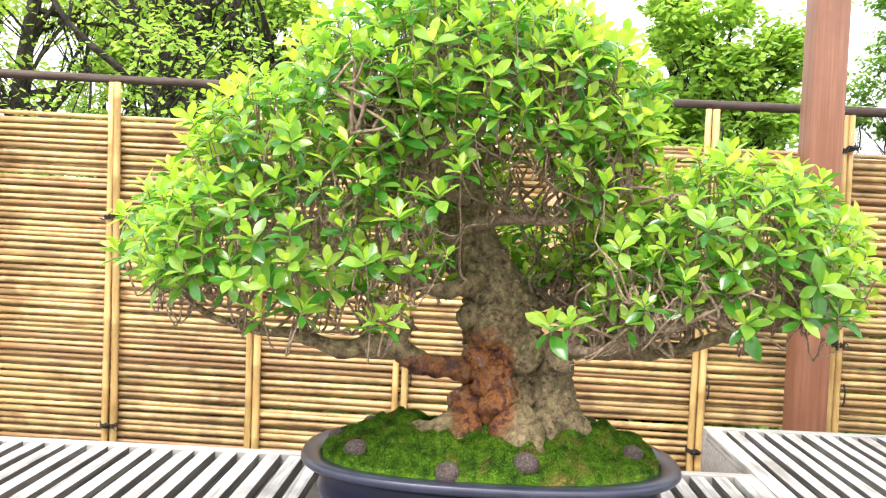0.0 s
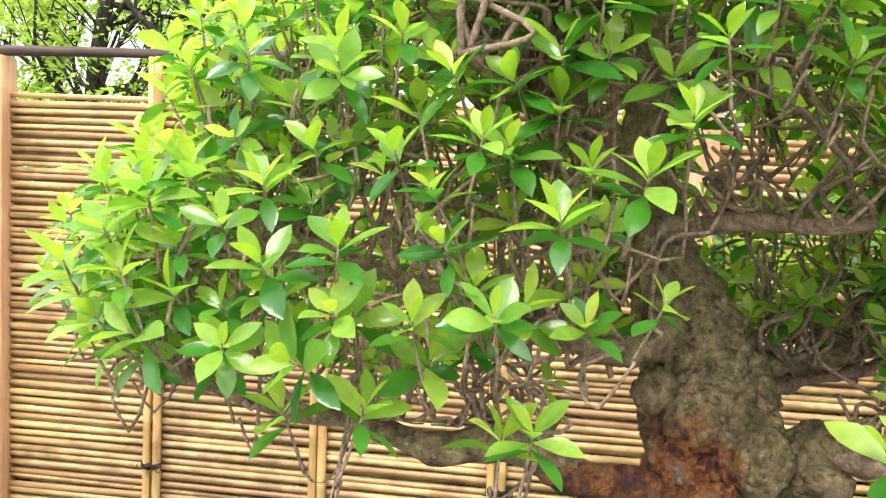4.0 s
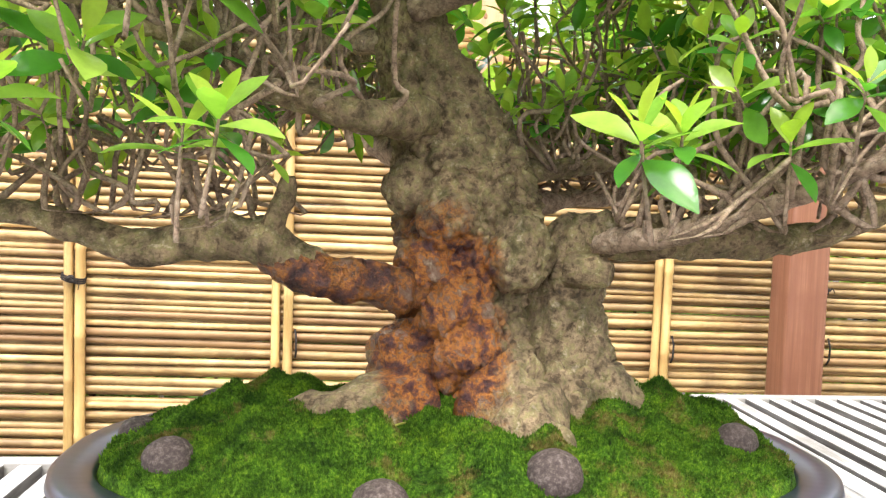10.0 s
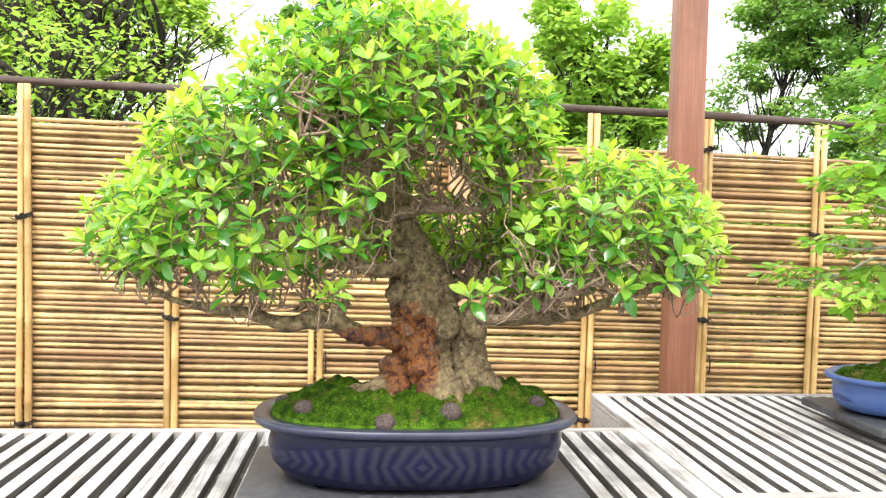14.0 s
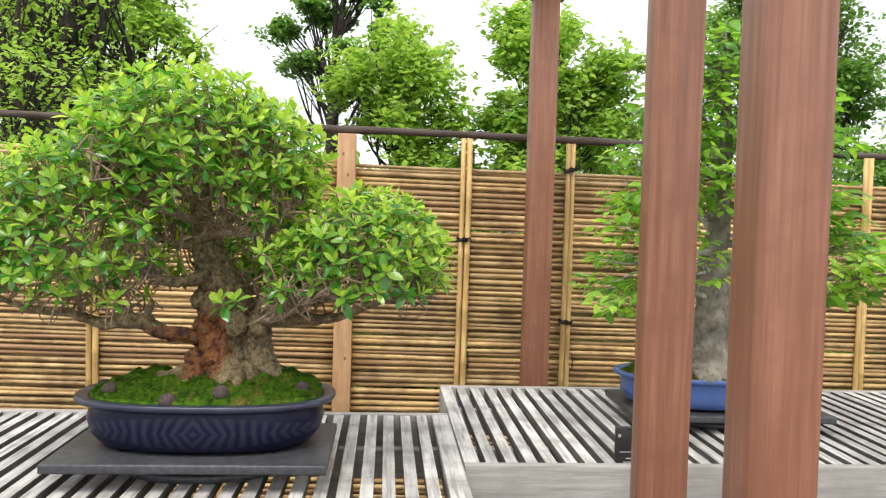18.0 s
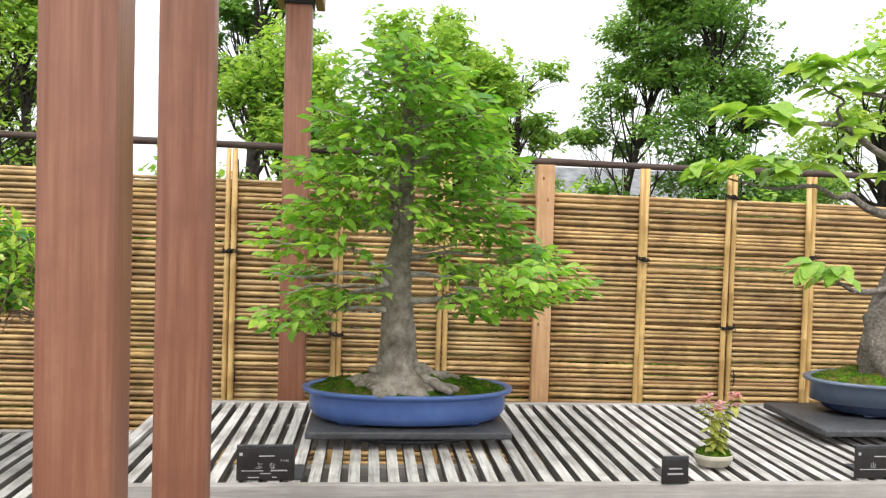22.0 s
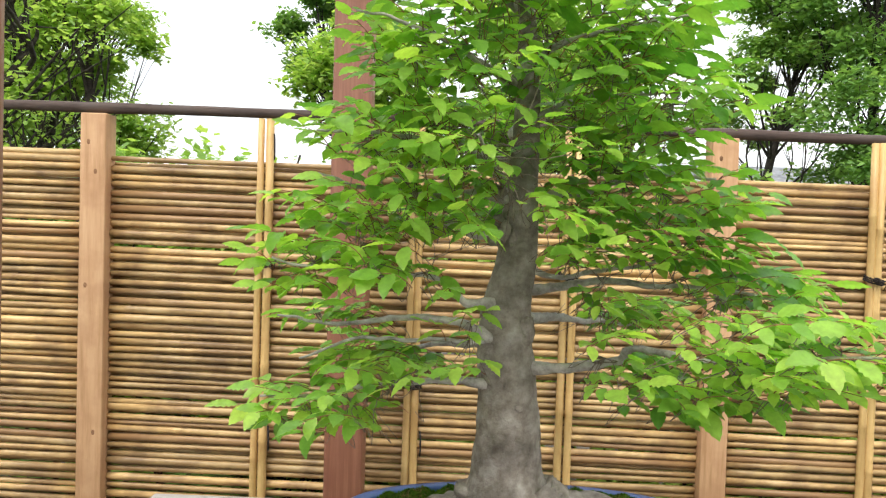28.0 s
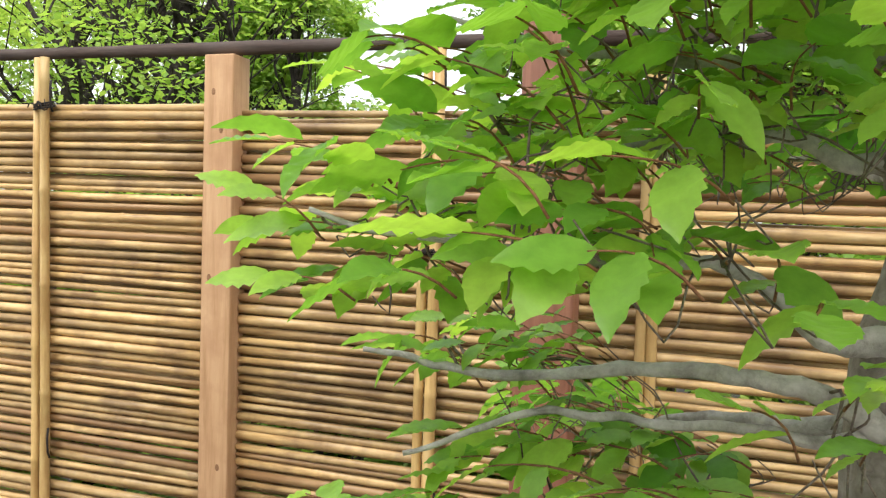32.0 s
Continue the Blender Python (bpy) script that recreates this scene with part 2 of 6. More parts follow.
BARK_LIMB = bark("beech_limb_bark", [(0.28, (0.22, 0.20, 0.17)), (0.5, (0.46, 0.43, 0.385)), (0.7, (0.62, 0.59, 0.545))], 0.7, 60, 0.6, 0.003, None, 0.25, 0.15)
TWIG_GREY = bark("beech_branchlet", [(0.3, (0.13, 0.10, 0.08)), (0.5, (0.22, 0.17, 0.135)), (0.7, (0.33, 0.28, 0.24))], 0.7, 150, 0.5, 0.001)
TWIG_RED = bark("beech_twig", [(0.3, (0.17, 0.07, 0.035)), (0.5, (0.29, 0.125, 0.06)), (0.7, (0.38, 0.2, 0.11))], 0.6, 200, 0.4, 0.001)
BARK_FAR = bark("garden_tree_bark", [(0.3, (0.025, 0.02, 0.017)), (0.5, (0.055, 0.045, 0.038)), (0.7, (0.11, 0.095, 0.08))], 0.9, 18, 0.9, 0.02)
BARK_PALE = bark("pale_rough_bark", [(0.3, (0.10, 0.085, 0.07)), (0.5, (0.24, 0.21, 0.18)), (0.7, (0.42, 0.39, 0.35))], 0.9, 120, 1.0, 0.004)


def leafy(name, stops, rough=0.35, trans=0.35, spec=0.5, vein=0.35, tr_boost=1.3):
    """A leaf that lets light through, its colour shifting from leaf to leaf."""
    m, n, l, b = material(name, rough, 0, spec)
    info, geo = n.new("ShaderNodeObjectInfo"), n.new("ShaderNodeNewGeometry")
    ad = n.new("ShaderNodeMath")
    ad.operation = "MULTIPLY_ADD"
    l.new(info.outputs["Random"], ad.inputs[0])
    ad.inputs[1].default_value = 0.45
    isl = n.new("ShaderNodeMath")
    isl.operation = "MULTIPLY"
    isl.inputs[1].default_value = 0.6
    l.new(geo.outputs["Random Per Island"], isl.inputs[0])
    l.new(isl.outputs[0], ad.inputs[2])
    r = ramp(n, stops)
    l.new(ad.outputs[0], r.inputs[0])
    f = noise_tex(n, l, world_coords(n, l), 90, 4, 0.6)
    fr = ramp(n, [(0.3, (0.8, 0.82, 0.8)), (0.7, (1.12, 1.1, 1.1))])
    l.new(f, fr.inputs[0])
    c = mixrgb(n, l, 1.0, r.outputs[0], fr.outputs[0], "MULTIPLY")
    l.new(c, b.inputs["Base Color"])
    bump(n, l, b, f, vein, 0.001)
    t = n.new("ShaderNodeBsdfTranslucent")
    bright = mixrgb(n, l, 1.0, c, (tr_boost, tr_boost, tr_boost * 0.55), "MULTIPLY")
    l.new(bright, t.inputs[0])
    mx = n.new("ShaderNodeMixShader")
    mx.inputs[0].default_value = trans
    l.new(b.outputs[0], mx.inputs[1])
    l.new(t.outputs[0], mx.inputs[2])
    l.new(mx.outputs[0], n["Material Output"].inputs[0])
    return m


LEAF_YOUNG = leafy("gardenia_young_leaf", [(0.0, (0.14, 0.33, 0.05)), (0.5, (0.29, 0.50, 0.08)), (1.0, (0.51, 0.66, 0.145))], 0.2, 0.52, 0.75, 0.35, 1.6)
LEAF_NEW = leafy("gardenia_shoot_leaf", [(0.0, (0.25, 0.46, 0.04)), (0.5, (0.40, 0.58, 0.07)), (1.0, (0.55, 0.66, 0.11))], 0.3, 0.5)
LEAF_OLD = leafy("gardenia_old_leaf", [(0.0, (0.03, 0.14, 0.02)), (0.6, (0.07, 0.24, 0.03)), (1.0, (0.22, 0.36, 0.04))], 0.17, 0.42, 0.75, 0.35, 1.7)
LEAF_BEECH = leafy("beech_leaf", [(0.0, (0.10, 0.28, 0.04)), (0.45, (0.25, 0.47, 0.07)), (1.0, (0.47, 0.68, 0.12))], 0.34, 0.5, 0.5, 0.35, 1.5)
LEAF_FAR = leafy("garden_leaf", [(0.0, (0.16, 0.30, 0.07)), (0.5, (0.29, 0.46, 0.10)), (1.0, (0.48, 0.60, 0.17))], 0.55, 0.5, 0.3, 0.35, 1.5)
LEAF_DARK = leafy("dark_garden_leaf", [(0.0, (0.12, 0.24, 0.07)), (0.5, (0.21, 0.38, 0.10)), (1.0, (0.38, 0.53, 0.15))], 0.55, 0.42, 0.3, 0.35, 1.5)
LEAF_BIG = leafy("broad_leaf", [(0.0, (0.18, 0.38, 0.06)), (0.5, (0.32, 0.53, 0.09)), (1.0, (0.50, 0.66, 0.14))], 0.45, 0.42)
LEAF_LIME = leafy("small_plant_leaf", [(0.0, (0.22, 0.28, 0.05)), (0.5, (0.38, 0.42, 0.09)), (1.0, (0.50, 0.50, 0.14))], 0.5, 0.4)
PETAL = leafy("pink_petal", [(0.0, (0.55, 0.16, 0.20)), (0.5, (0.68, 0.32, 0.36)), (1.0, (0.75, 0.5, 0.52))], 0.5, 0.35)


def mossy(name, brown=0.45):
    m, n, l, b = material(name, 0.95, 0, 0.15)
    vec = world_coords(n, l)
    f = noise_tex(n, l, vec, 420, 6, 0.7)
    r = ramp(n, [(0.3, (0.028, 0.065, 0.006)), (0.5, (0.068, 0.155, 0.010)), (0.72, (0.18, 0.29, 0.025))])
    l.new(f, r.inputs[0])
    g = noise_tex(n, l, vec, 19, 6, 0.7)
    gr = ramp(n, [(brown, (0, 0, 0)), (brown + 0.11, (0.8, 0.8, 0.8))])
    l.new(g, gr.inputs[0])
    tone = ramp(n, [(0.36, (0.38, 0.46, 0.5)), (0.5, (0.9, 0.95, 0.9)), (0.66, (1.3, 1.2, 0.9))])
    l.new(noise_tex(n, l, vec, 34, 5, 0.65), tone.inputs[0])
    c = mixrgb(n, l, 1.0, r.outputs[0], tone.outputs[0], "MULTIPLY")
    tuft = ramp(n, [(0.36, (0.55, 0.58, 0.56)), (0.5, (0.97, 1.0, 0.96)), (0.64, (1.4, 1.35, 1.1))])
    l.new(noise_tex(n, l, vec, 105, 5, 0.7), tuft.inputs[0])
    c = mixrgb(n, l, 1.0, c, tuft.outputs[0], "MULTIPLY")
    dry = ramp(n, [(0.35, (0.10, 0.05, 0.018)), (0.5, (0.21, 0.135, 0.04)), (0.68, (0.36, 0.29, 0.11))])
    l.new(noise_tex(n, l, vec, 260, 4, 0.7), dry.inputs[0])
    c = mixrgb(n, l, gr.outputs[0], c, dry.outputs[0])
    l.new(c, b.inputs["Base Color"])
    bump(n, l, b, f, 1.0, 0.004)
    return m


MOSS = mossy("moss", 0.555)
MOSS_DRY = mossy("dry_moss", 0.46)


def glaze(name, a, b_, rough, chevron=None, spec=0.5):
    m, n, l, b = material(name, rough, 0, spec)
    b.inputs["Coat Weight"].default_value = 0.24 * (spec - 0.1) if chevron else 0.12
    b.inputs["Coat Roughness"].default_value = 0.2
    vec = world_coords(n, l)
    f = noise_tex(n, l, vec, 14, 6, 0.65)
    r = ramp(n, [(0.3, a), (0.7, b_)])
    l.new(f, r.inputs[0])
    c = r.outputs[0]
    if chevron:
        cx, z0, z1, pale = chevron
        sp = n.new("ShaderNodeSeparateXYZ")
        l.new(vec, sp.inputs[0])

        def mth(op, *v):
            x = n.new("ShaderNodeMath")
            x.operation = op
            for k, s in enumerate(v):
                if isinstance(s, (int, float)):
                    x.inputs[k].default_value = s
                else:
                    l.new(s, x.inputs[k])
            return x.outputs[0]

        dx = mth("ABSOLUTE", mth("SUBTRACT", sp.outputs[0], cx))
        dz = mth("ABSOLUTE", mth("SUBTRACT", sp.outputs[2], (z0 + z1) / 2))
        wob = mth("MULTIPLY", mth("SUBTRACT", noise_tex(n, l, vec, 25, 3), 0.5), 0.014)
        ph = mth("MULTIPLY", mth("ADD", mth("ADD", dx, wob), mth("MULTIPLY", mth("POWER", dz, 0.8), mth("ADD", mth("MULTIPLY", dx, -4.0), 0.45))), 330.0)
        s = mth("ADD", mth("MULTIPLY", mth("SINE", ph), 0.5), 0.5)
        edge = mth("LESS_THAN", dz, mth("SUBTRACT", (z1 - z0) * 0.5, mth("MULTIPLY", mth("MULTIPLY", dx, dx), 0.45)))
        c = mixrgb(n, l, mth("MULTIPLY", mth("MULTIPLY", s, edge), 0.6), c, pale)
    l.new(c, b.inputs["Base Color"])
    bump(n, l, b, noise_tex(n, l, vec, 120, 4), 0.06, 0.001)
    return m


GLAZE_NAVY = glaze("navy_glaze", (0.005, 0.005, 0.022), (0.009, 0.009, 0.036), 0.3, (0.025, 0.872, 0.94, (0.034, 0.036, 0.055)), 0.18)
GLAZE_RIM = glaze("navy_rim_glaze", (0.018, 0.02, 0.042), (0.042, 0.045, 0.08), 0.3)
GLAZE_BLUE = glaze("blue_glaze", (0.048, 0.095, 0.28), (0.075, 0.14, 0.36), 0.30)
GLAZE_DEEP = glaze("deep_blue_glaze", (0.016, 0.026, 0.065), (0.035, 0.052, 0.115), 0.25)
GLAZE_PALE = glaze("pale_rim_glaze", (0.09, 0.12, 0.18), (0.15, 0.19, 0.26), 0.3)
GLAZE_CREAM = glaze("cream_glaze", (0.40, 0.37, 0.29), (0.52, 0.49, 0.40), 0.4)
SIGN_FACE = speckled("sign_face", (0.02, 0.018, 0.018), (0.027, 0.025, 0.025), (0.034, 0.031, 0.031), 30, 0.3, 0.02)
SIGN_TEXT = speckled("sign_lettering", (0.40, 0.40, 0.40), (0.45, 0.45, 0.45), (0.5, 0.5, 0.5), 30, 0.5, 0.02)
ROOF_FAR = speckled("grey_roof", (0.36, 0.38, 0.40), (0.45, 0.47, 0.49), (0.52, 0.54, 0.56), 4, 0.7, 0.2)
PLASTER = speckled("pale_plaster", (0.5, 0.48, 0.44), (0.56, 0.54, 0.5), (0.6, 0.58, 0.55), 6, 0.8, 0.2)
PANE, _n, _l, _b = material("window_pane", 0.05)
_b.inputs["Base Color"].default_value = (0.02, 0.025, 0.03, 1)


# ---------------------------------------------------------------- mesh tools
def finish(name, bm, mats, smooth=True):
    me = bpy.data.meshes.new(name)
    bm.to_mesh(me)
    bm.free()
    for m in mats if isinstance(mats, (list, tuple)) else [mats]:
        me.materials.append(m)
    if smooth:
        for p in me.polygons:
            p.use_smooth = True
    return me


def part(name, bm, mats, parent, label="", smooth=True, kind=""):
    me = bm if isinstance(bm, bpy.types.Mesh) else finish(name, bm, mats, smooth)
    ob = new(name, me)
    ob.parent = parent
    return tagged(ob, label, kind=kind)


def thing(name, at, label, category, group="", kind=""):
    ob = new(name)
    ob.location = at
    ob.empty_display_size = 0.05
    return tagged(ob, label, category, group, kind)


def box(x0, x1, y0, y1, z0, z1, bevel=0.003, origin=(0, 0, 0)):
    bm = bmesh.new()
    bmesh.ops.create_cube(bm, size=1)
    ox, oy, oz = origin
    for v in bm.verts:
        v.co = ((x0 + x1) / 2 - ox + v.co.x * (x1 - x0), (y0 + y1) / 2 - oy + v.co.y * (y1 - y0), (z0 + z1) / 2 - oz + v.co.z * (z1 - z0))
    if bevel:
        bmesh.ops.bevel(bm, geom=bm.edges[:], offset=bevel, segments=2, affect="EDGES", profile=0.6)
    return bm


def spline(points, count):
    """Catmull-Rom through rows of numbers, resampled evenly by index."""
    p = np.array(points, float)
    p = np.vstack([2 * p[0] - p[1], p, 2 * p[-1] - p[-2]])
    out = []
    for u in np.linspace(0, len(p) - 3 - 1e-6, count):
        i, f = int(u), u - int(u)
        a, b, c, d = p[i : i + 4]
        out.append(0.5 * (2 * b + (c - a) * f + (2 * a - 5 * b + 4 * c - d) * f * f + (3 * b - a - 3 * c + d) * f**3))
    return np.array(out)


class Soup:
    """Vertices and faces gathered from many pieces, with a material index each."""

    def __init__(self):
        self.v, self.f, self.m, self.n = [], [], [], 0

    def add(self, verts, faces, mats=0):
        self.v.append(np.asarray(verts, float))
        self.f += [tuple(i + self.n for i in f) for f in faces]
        self.m += list(mats) if isinstance(mats, (list, tuple)) else [mats] * len(faces)
        self.n += len(verts)

    def add_at(self, template, m):
        verts, faces, mats = template
        a = np.array(m)
        self.add(verts @ a[:3, :3].T + a[:3, 3], faces, mats)

    def mesh(self, name, mats, smooth=True):
        me = bpy.data.meshes.new(name)
        me.from_pydata(np.vstack(self.v).tolist(), [], self.f)
        for m in mats if isinstance(mats, (list, tuple)) else [mats]:
            me.materials.append(m)
        me.polygons.foreach_set("material_index", self.m)
        me.polygons.foreach_set("use_smooth", [smooth] * len(self.f))
        me.update()
        return me


def tube_data(points, segs=6, shape=None, cap=True):
    """Rings round a line of (x, y, z, r). shape(k, angle) scales the radius."""
    p = np.asarray(points, float)
    c, r = p[:, :3], p[:, 3]
    t = np.gradient(c, axis=0)
    t /= np.linalg.norm(t, axis=1)[:, None] + 1e-12
    up = np.array([0.13, 0.97, 0.2]) if abs(t[0][2]) > 0.6 else np.array([0.05, 0.1, 1.0])
    verts, faces = [], []
    u = np.cross(up, t[0])
    u /= np.linalg.norm(u)
    for k in range(len(p)):
        u = u - t[k] * (u @ t[k])
        u /= np.linalg.norm(u) + 1e-12
        w = np.cross(t[k], u)
        for s in range(segs):
            a = 2 * math.pi * s / segs
            rr = r[k] * (shape(k, a) if shape else 1.0)
            verts.append(c[k] + rr * (math.cos(a) * u + math.sin(a) * w))
    for k in range(len(p) - 1):
        for s in range(segs):
            a, b = k * segs + s, k * segs + (s + 1) % segs
            faces.append((a, b, b + segs, a + segs))
    if cap:
        faces.append(tuple(range(segs - 1, -1, -1)))
        faces.append(tuple(range((len(p) - 1) * segs, len(p) * segs)))
    return np.array(verts), faces


def tube_mesh(name, points, mat, segs=8, shape=None, rough=0.0, scale=30.0):
    s = Soup()
    v, f = tube_data(points, segs, shape)
    if rough:
        c = np.repeat(np.asarray(points, float)[:, :3], segs, axis=0)
        d = v - c
        k = np.array([1 + rough * (noise.noise(Vector(q * scale)) + 0.5 * noise.noise(Vector(q * scale * 2.7))) for q in v])
        v = c + d * k[:, None]
    s.add(v, f)
    return s.mesh(name, mat)


def oval(a, b, power, segs):
    out = []
    for k in range(segs):
        t = 2 * math.pi * k / segs
        c, s = math.cos(t), math.sin(t)
        out.append((a * abs(c) ** (2 / power) * (1 if c >= 0 else -1), b * abs(s) ** (2 / power) * (1 if s >= 0 else -1)))
    return out


def loft_mesh(name, rings, mats, power=2.4, segs=64, close=(True, True)):
    """Stacked ovals: rings of (a, b, z, material)."""
    s = Soup()
    verts, faces, ms = [], [], []
    for a, b, z, _ in rings:
        verts += [(x, y, z) for x, y in oval(a, b, power, segs)]
    for k in range(len(rings) - 1):
        for i in range(segs):
            j = (i + 1) % segs
            faces.append((k * segs + i, k * segs + j, (k + 1) * segs + j, (k + 1) * segs + i))
            ms.append(rings[k][3])
    if close[0]:
        faces.append(tuple(range(segs - 1, -1, -1)))
        ms.append(rings[0][3])
    if close[1]:
        faces.append(tuple(range((len(rings) - 1) * segs, len(rings) * segs)))
        ms.append(rings[-1][3])
    s.add(verts, faces, ms)
    return s.mesh(name, mats)


# ---------------------------------------------------------------- ground
ground_soup = Soup()
steps = [-400, -60, -12, -4, 0, 4, 8, 14, 40, 400]
gv = [(x, y, 0.0) for y in steps for x in steps]
gf = [(j * 10 + i, j * 10 + i + 1, j * 10 + i + 11, j * 10 + i + 10) for j in range(9) for i in range(9)]
ground_soup.add(gv, gf)
ground = tagged(new("ground", ground_soup.mesh("ground", GRAVEL, False)), "pale brown gravel ground of a garden yard", "ground", kind="structure")

# ---------------------------------------------------------------- bamboo fence
FENCE_Y, FENCE_TOP = 2.505, 1.58
FALL, FALL_X = 0.0136, 0.45  # the fence's rows drop slightly along x
POSTS = [-3.4, -1.665, 0.244, 1.955, 3.64, 5.36]
BATTENS = [-2.95, -2.5, -2.1, -1.187, -0.716, -0.236, 0.711, 1.13, 1.549, 2.369, 2.741, 3.086, 4.05, 4.45, 4.9]
fence = thing("bamboo_fence", (1.0, FENCE_Y, 0), "tall screen fence of tied horizontal bamboo canes between cedar posts", "fence", kind="structure")


def cane_mesh(length, radius, seed, upright=False):
    """One bamboo cane along x, with swollen nodes and a slight bend."""
    rnd = random.Random(seed)
    pts, x = [], 0.0
    bend, ph = rnd.uniform(-0.004, 0.004), rnd.uniform(0, 6)
    x = 0.0
    stops = [0.0]
    nxt = rnd.uniform(0.05, 0.25)
    while nxt < length - 0.03:
        stops += [nxt - 0.006, nxt, nxt + 0.006]
        nxt += rnd.uniform(0.2, 0.3)
    stops.append(length)
    for k, s in enumerate(stops):
        swell = 1.16 if 0 < k < len(stops) - 1 and k % 3 == 2 else 1.0
        taper = 1 - 0.14 * s / length
        pts.append((s - length / 2, 0.002 * math.sin(ph + s * 2), bend * math.sin(math.pi * s / length) + 0.0015 * math.sin(ph + 5 * s), radius * taper * swell))
    if upright:
        pts = [(y, z, x_ + length / 2, r) for x_, y, z, r in pts]
    s = Soup()
    s.add(*tube_data(pts, 8))
    return s.mesh("cane", BAMBOO_UP if upright else BAMBOO)


far_canes = Soup()
for span in range(5):
    x0, x1 = POSTS[span] + 0.028, POSTS[span + 1] - 0.028
    near_span = span in (1, 2, 3)
    kinds = [cane_mesh(x1 - x0, 0.0076 + 0.0005 * k, 100 * span + k) for k in range(9)] if near_span else []
    rnd = random.Random(7 + span)
    z = 0.10
    top = FENCE_TOP if span < 2 else FENCE_TOP - 0.008
    while z < top - 0.013:
        k = rnd.choice((0, 1, 2, 3, 4, 5, 6, 7, 8))
        r = 0.0076 + 0.0005 * k
        z = min(z, top - 2 * r)
        if near_span:
            ob = part("bamboo_cane", kinds[k], None, fence)
            ob.location = ((x0 + x1) / 2 - 1.0, rnd.uniform(-0.003, 0.003), z + r - FALL * ((x0 + x1) / 2 - FALL_X))
            flip = rnd.choice((1, -1))
            ob.rotation_euler = (rnd.uniform(0, 6), flip * FALL + rnd.uniform(-0.0028, 0.0028), 0 if flip > 0 else math.pi)
        else:
            far_canes.add(*tube_data([(x0 - 1.0, 0, z + r - FALL * (x0 - FALL_X), r), (x1 - 1.0, 0, z + r - FALL * (x1 - FALL_X), r * 0.85)], 6))
        if near_span and rnd.random() < 0.93 and z + 4 * r < top:
            ob = part("back_cane", kinds[1 + k % 3], None, fence)
            ob.location = ((x0 + x1) / 2 - 1.0, 0.0195, z + 2 * r + 0.0015 - FALL * ((x0 + x1) / 2 - FALL_X))
            ob.rotation_euler = (0.7 * k, -FALL if k % 2 else FALL, math.pi * (k % 2))
        z += 2 * r + rnd.choice((0.0005, 0.001, 0.0015, 0.002, 0.003, 0.004, 0.006))
part("far_canes", far_canes.mesh("far_canes", BAMBOO), None, fence, kind="stuff")
for x in POSTS:
    part("fence_post", box(x - 0.0355 - 1, x + 0.0355 - 1, -0.043, 0.022, 0, 1.676 - FALL * (x - FALL_X), 0.004), CEDAR, fence, "square cedar post with knots")
    if x < 4:
        for zk, dx in ((0.72 + 0.1 * math.sin(9 * x), 0.012), (1.12 + 0.11 * math.sin(5 * x + 1), -0.016), (1.46 + 0.06 * math.sin(7 * x), 0.008), (1.60, -0.012)):
            kn = bmesh.new()
            bmesh.ops.create_uvsphere(kn, u_segments=8, v_segments=5, radius=0.006)
            for v in kn.verts:
                v.co = (x - 1 + dx + v.co.x, -0.0425 + v.co.y * 0.2, zk + v.co.z * 1.4)
            part("knot_mark", kn, KNOT, fence)
upright_kinds = [cane_mesh(1.672, 0.0112 + 0.0006 * k, 900 + k, True) for k in range(4)]
for i, x in enumerate(BATTENS):
    rnd = random.Random(50 + i)
    for side in (-1, 1):
        ob = part("upright_cane", upright_kinds[rnd.randrange(4)], None, fence)
        ob.location = (x - 1 + side * 0.0118, -0.0235, 0.008 - FALL * (x - FALL_X))
        ob.rotation_euler = (0, rnd.uniform(-0.002, 0.002), rnd.uniform(0, 6))
rail_pts = [(x - 1, 0.002 * math.sin(x * 3.1) - 0.004, 1.694 - FALL * (x - FALL_X) + 0.003 * math.sin(x * 2.2), 0.0145 + 0.001 * math.sin(x * 7)) for x in np.arange(-3.3, 5.5, 0.12)]
part("top_rail", tube_mesh("top_rail", rail_pts, RAIL_BARK, 8, rough=0.12, scale=25), None, fence, "dark bark-covered rail pole")


def tie_mesh(seed):
    """A cord wound round a pair of canes, knotted in front, with loose ends."""
    rnd = random.Random(seed)
    s = Soup()
    for zz in (-0.005, 0.0, 0.005):
        pts = []
        for k in range(17):
            a = 2 * math.pi * k / 16
            pts.append((0.027 * math.cos(a), 0.0155 * math.sin(a), zz + 0.004 * math.sin(a), 0.0023))
        s.add(*tube_data(pts, 5))
    for k in range(2):
        pts = [(0.004 * math.cos(a) * (1 + k), -0.0175 - 0.004 * math.sin(a * 2), 0.006 * math.sin(a), 0.003) for a in np.linspace(0, 6.28, 9)]
        s.add(*tube_data(pts, 5))
    for k in range(3):
        d, l_ = rnd.choice((-1, 1)), rnd.uniform(0.02, 0.05)
        pts = [(d * l_ * u * rnd.uniform(0.5, 1.0), -0.018 - 0.012 * math.sin(u * 3), (rnd.uniform(-0.6, 0.35)) * l_ * u, 0.0019 * (1 - 0.4 * u)) for u in np.linspace(0, 1, 6)]
        s.add(*tube_data(spline(pts, 8), 5))
    return s.mesh("tie", TWINE)


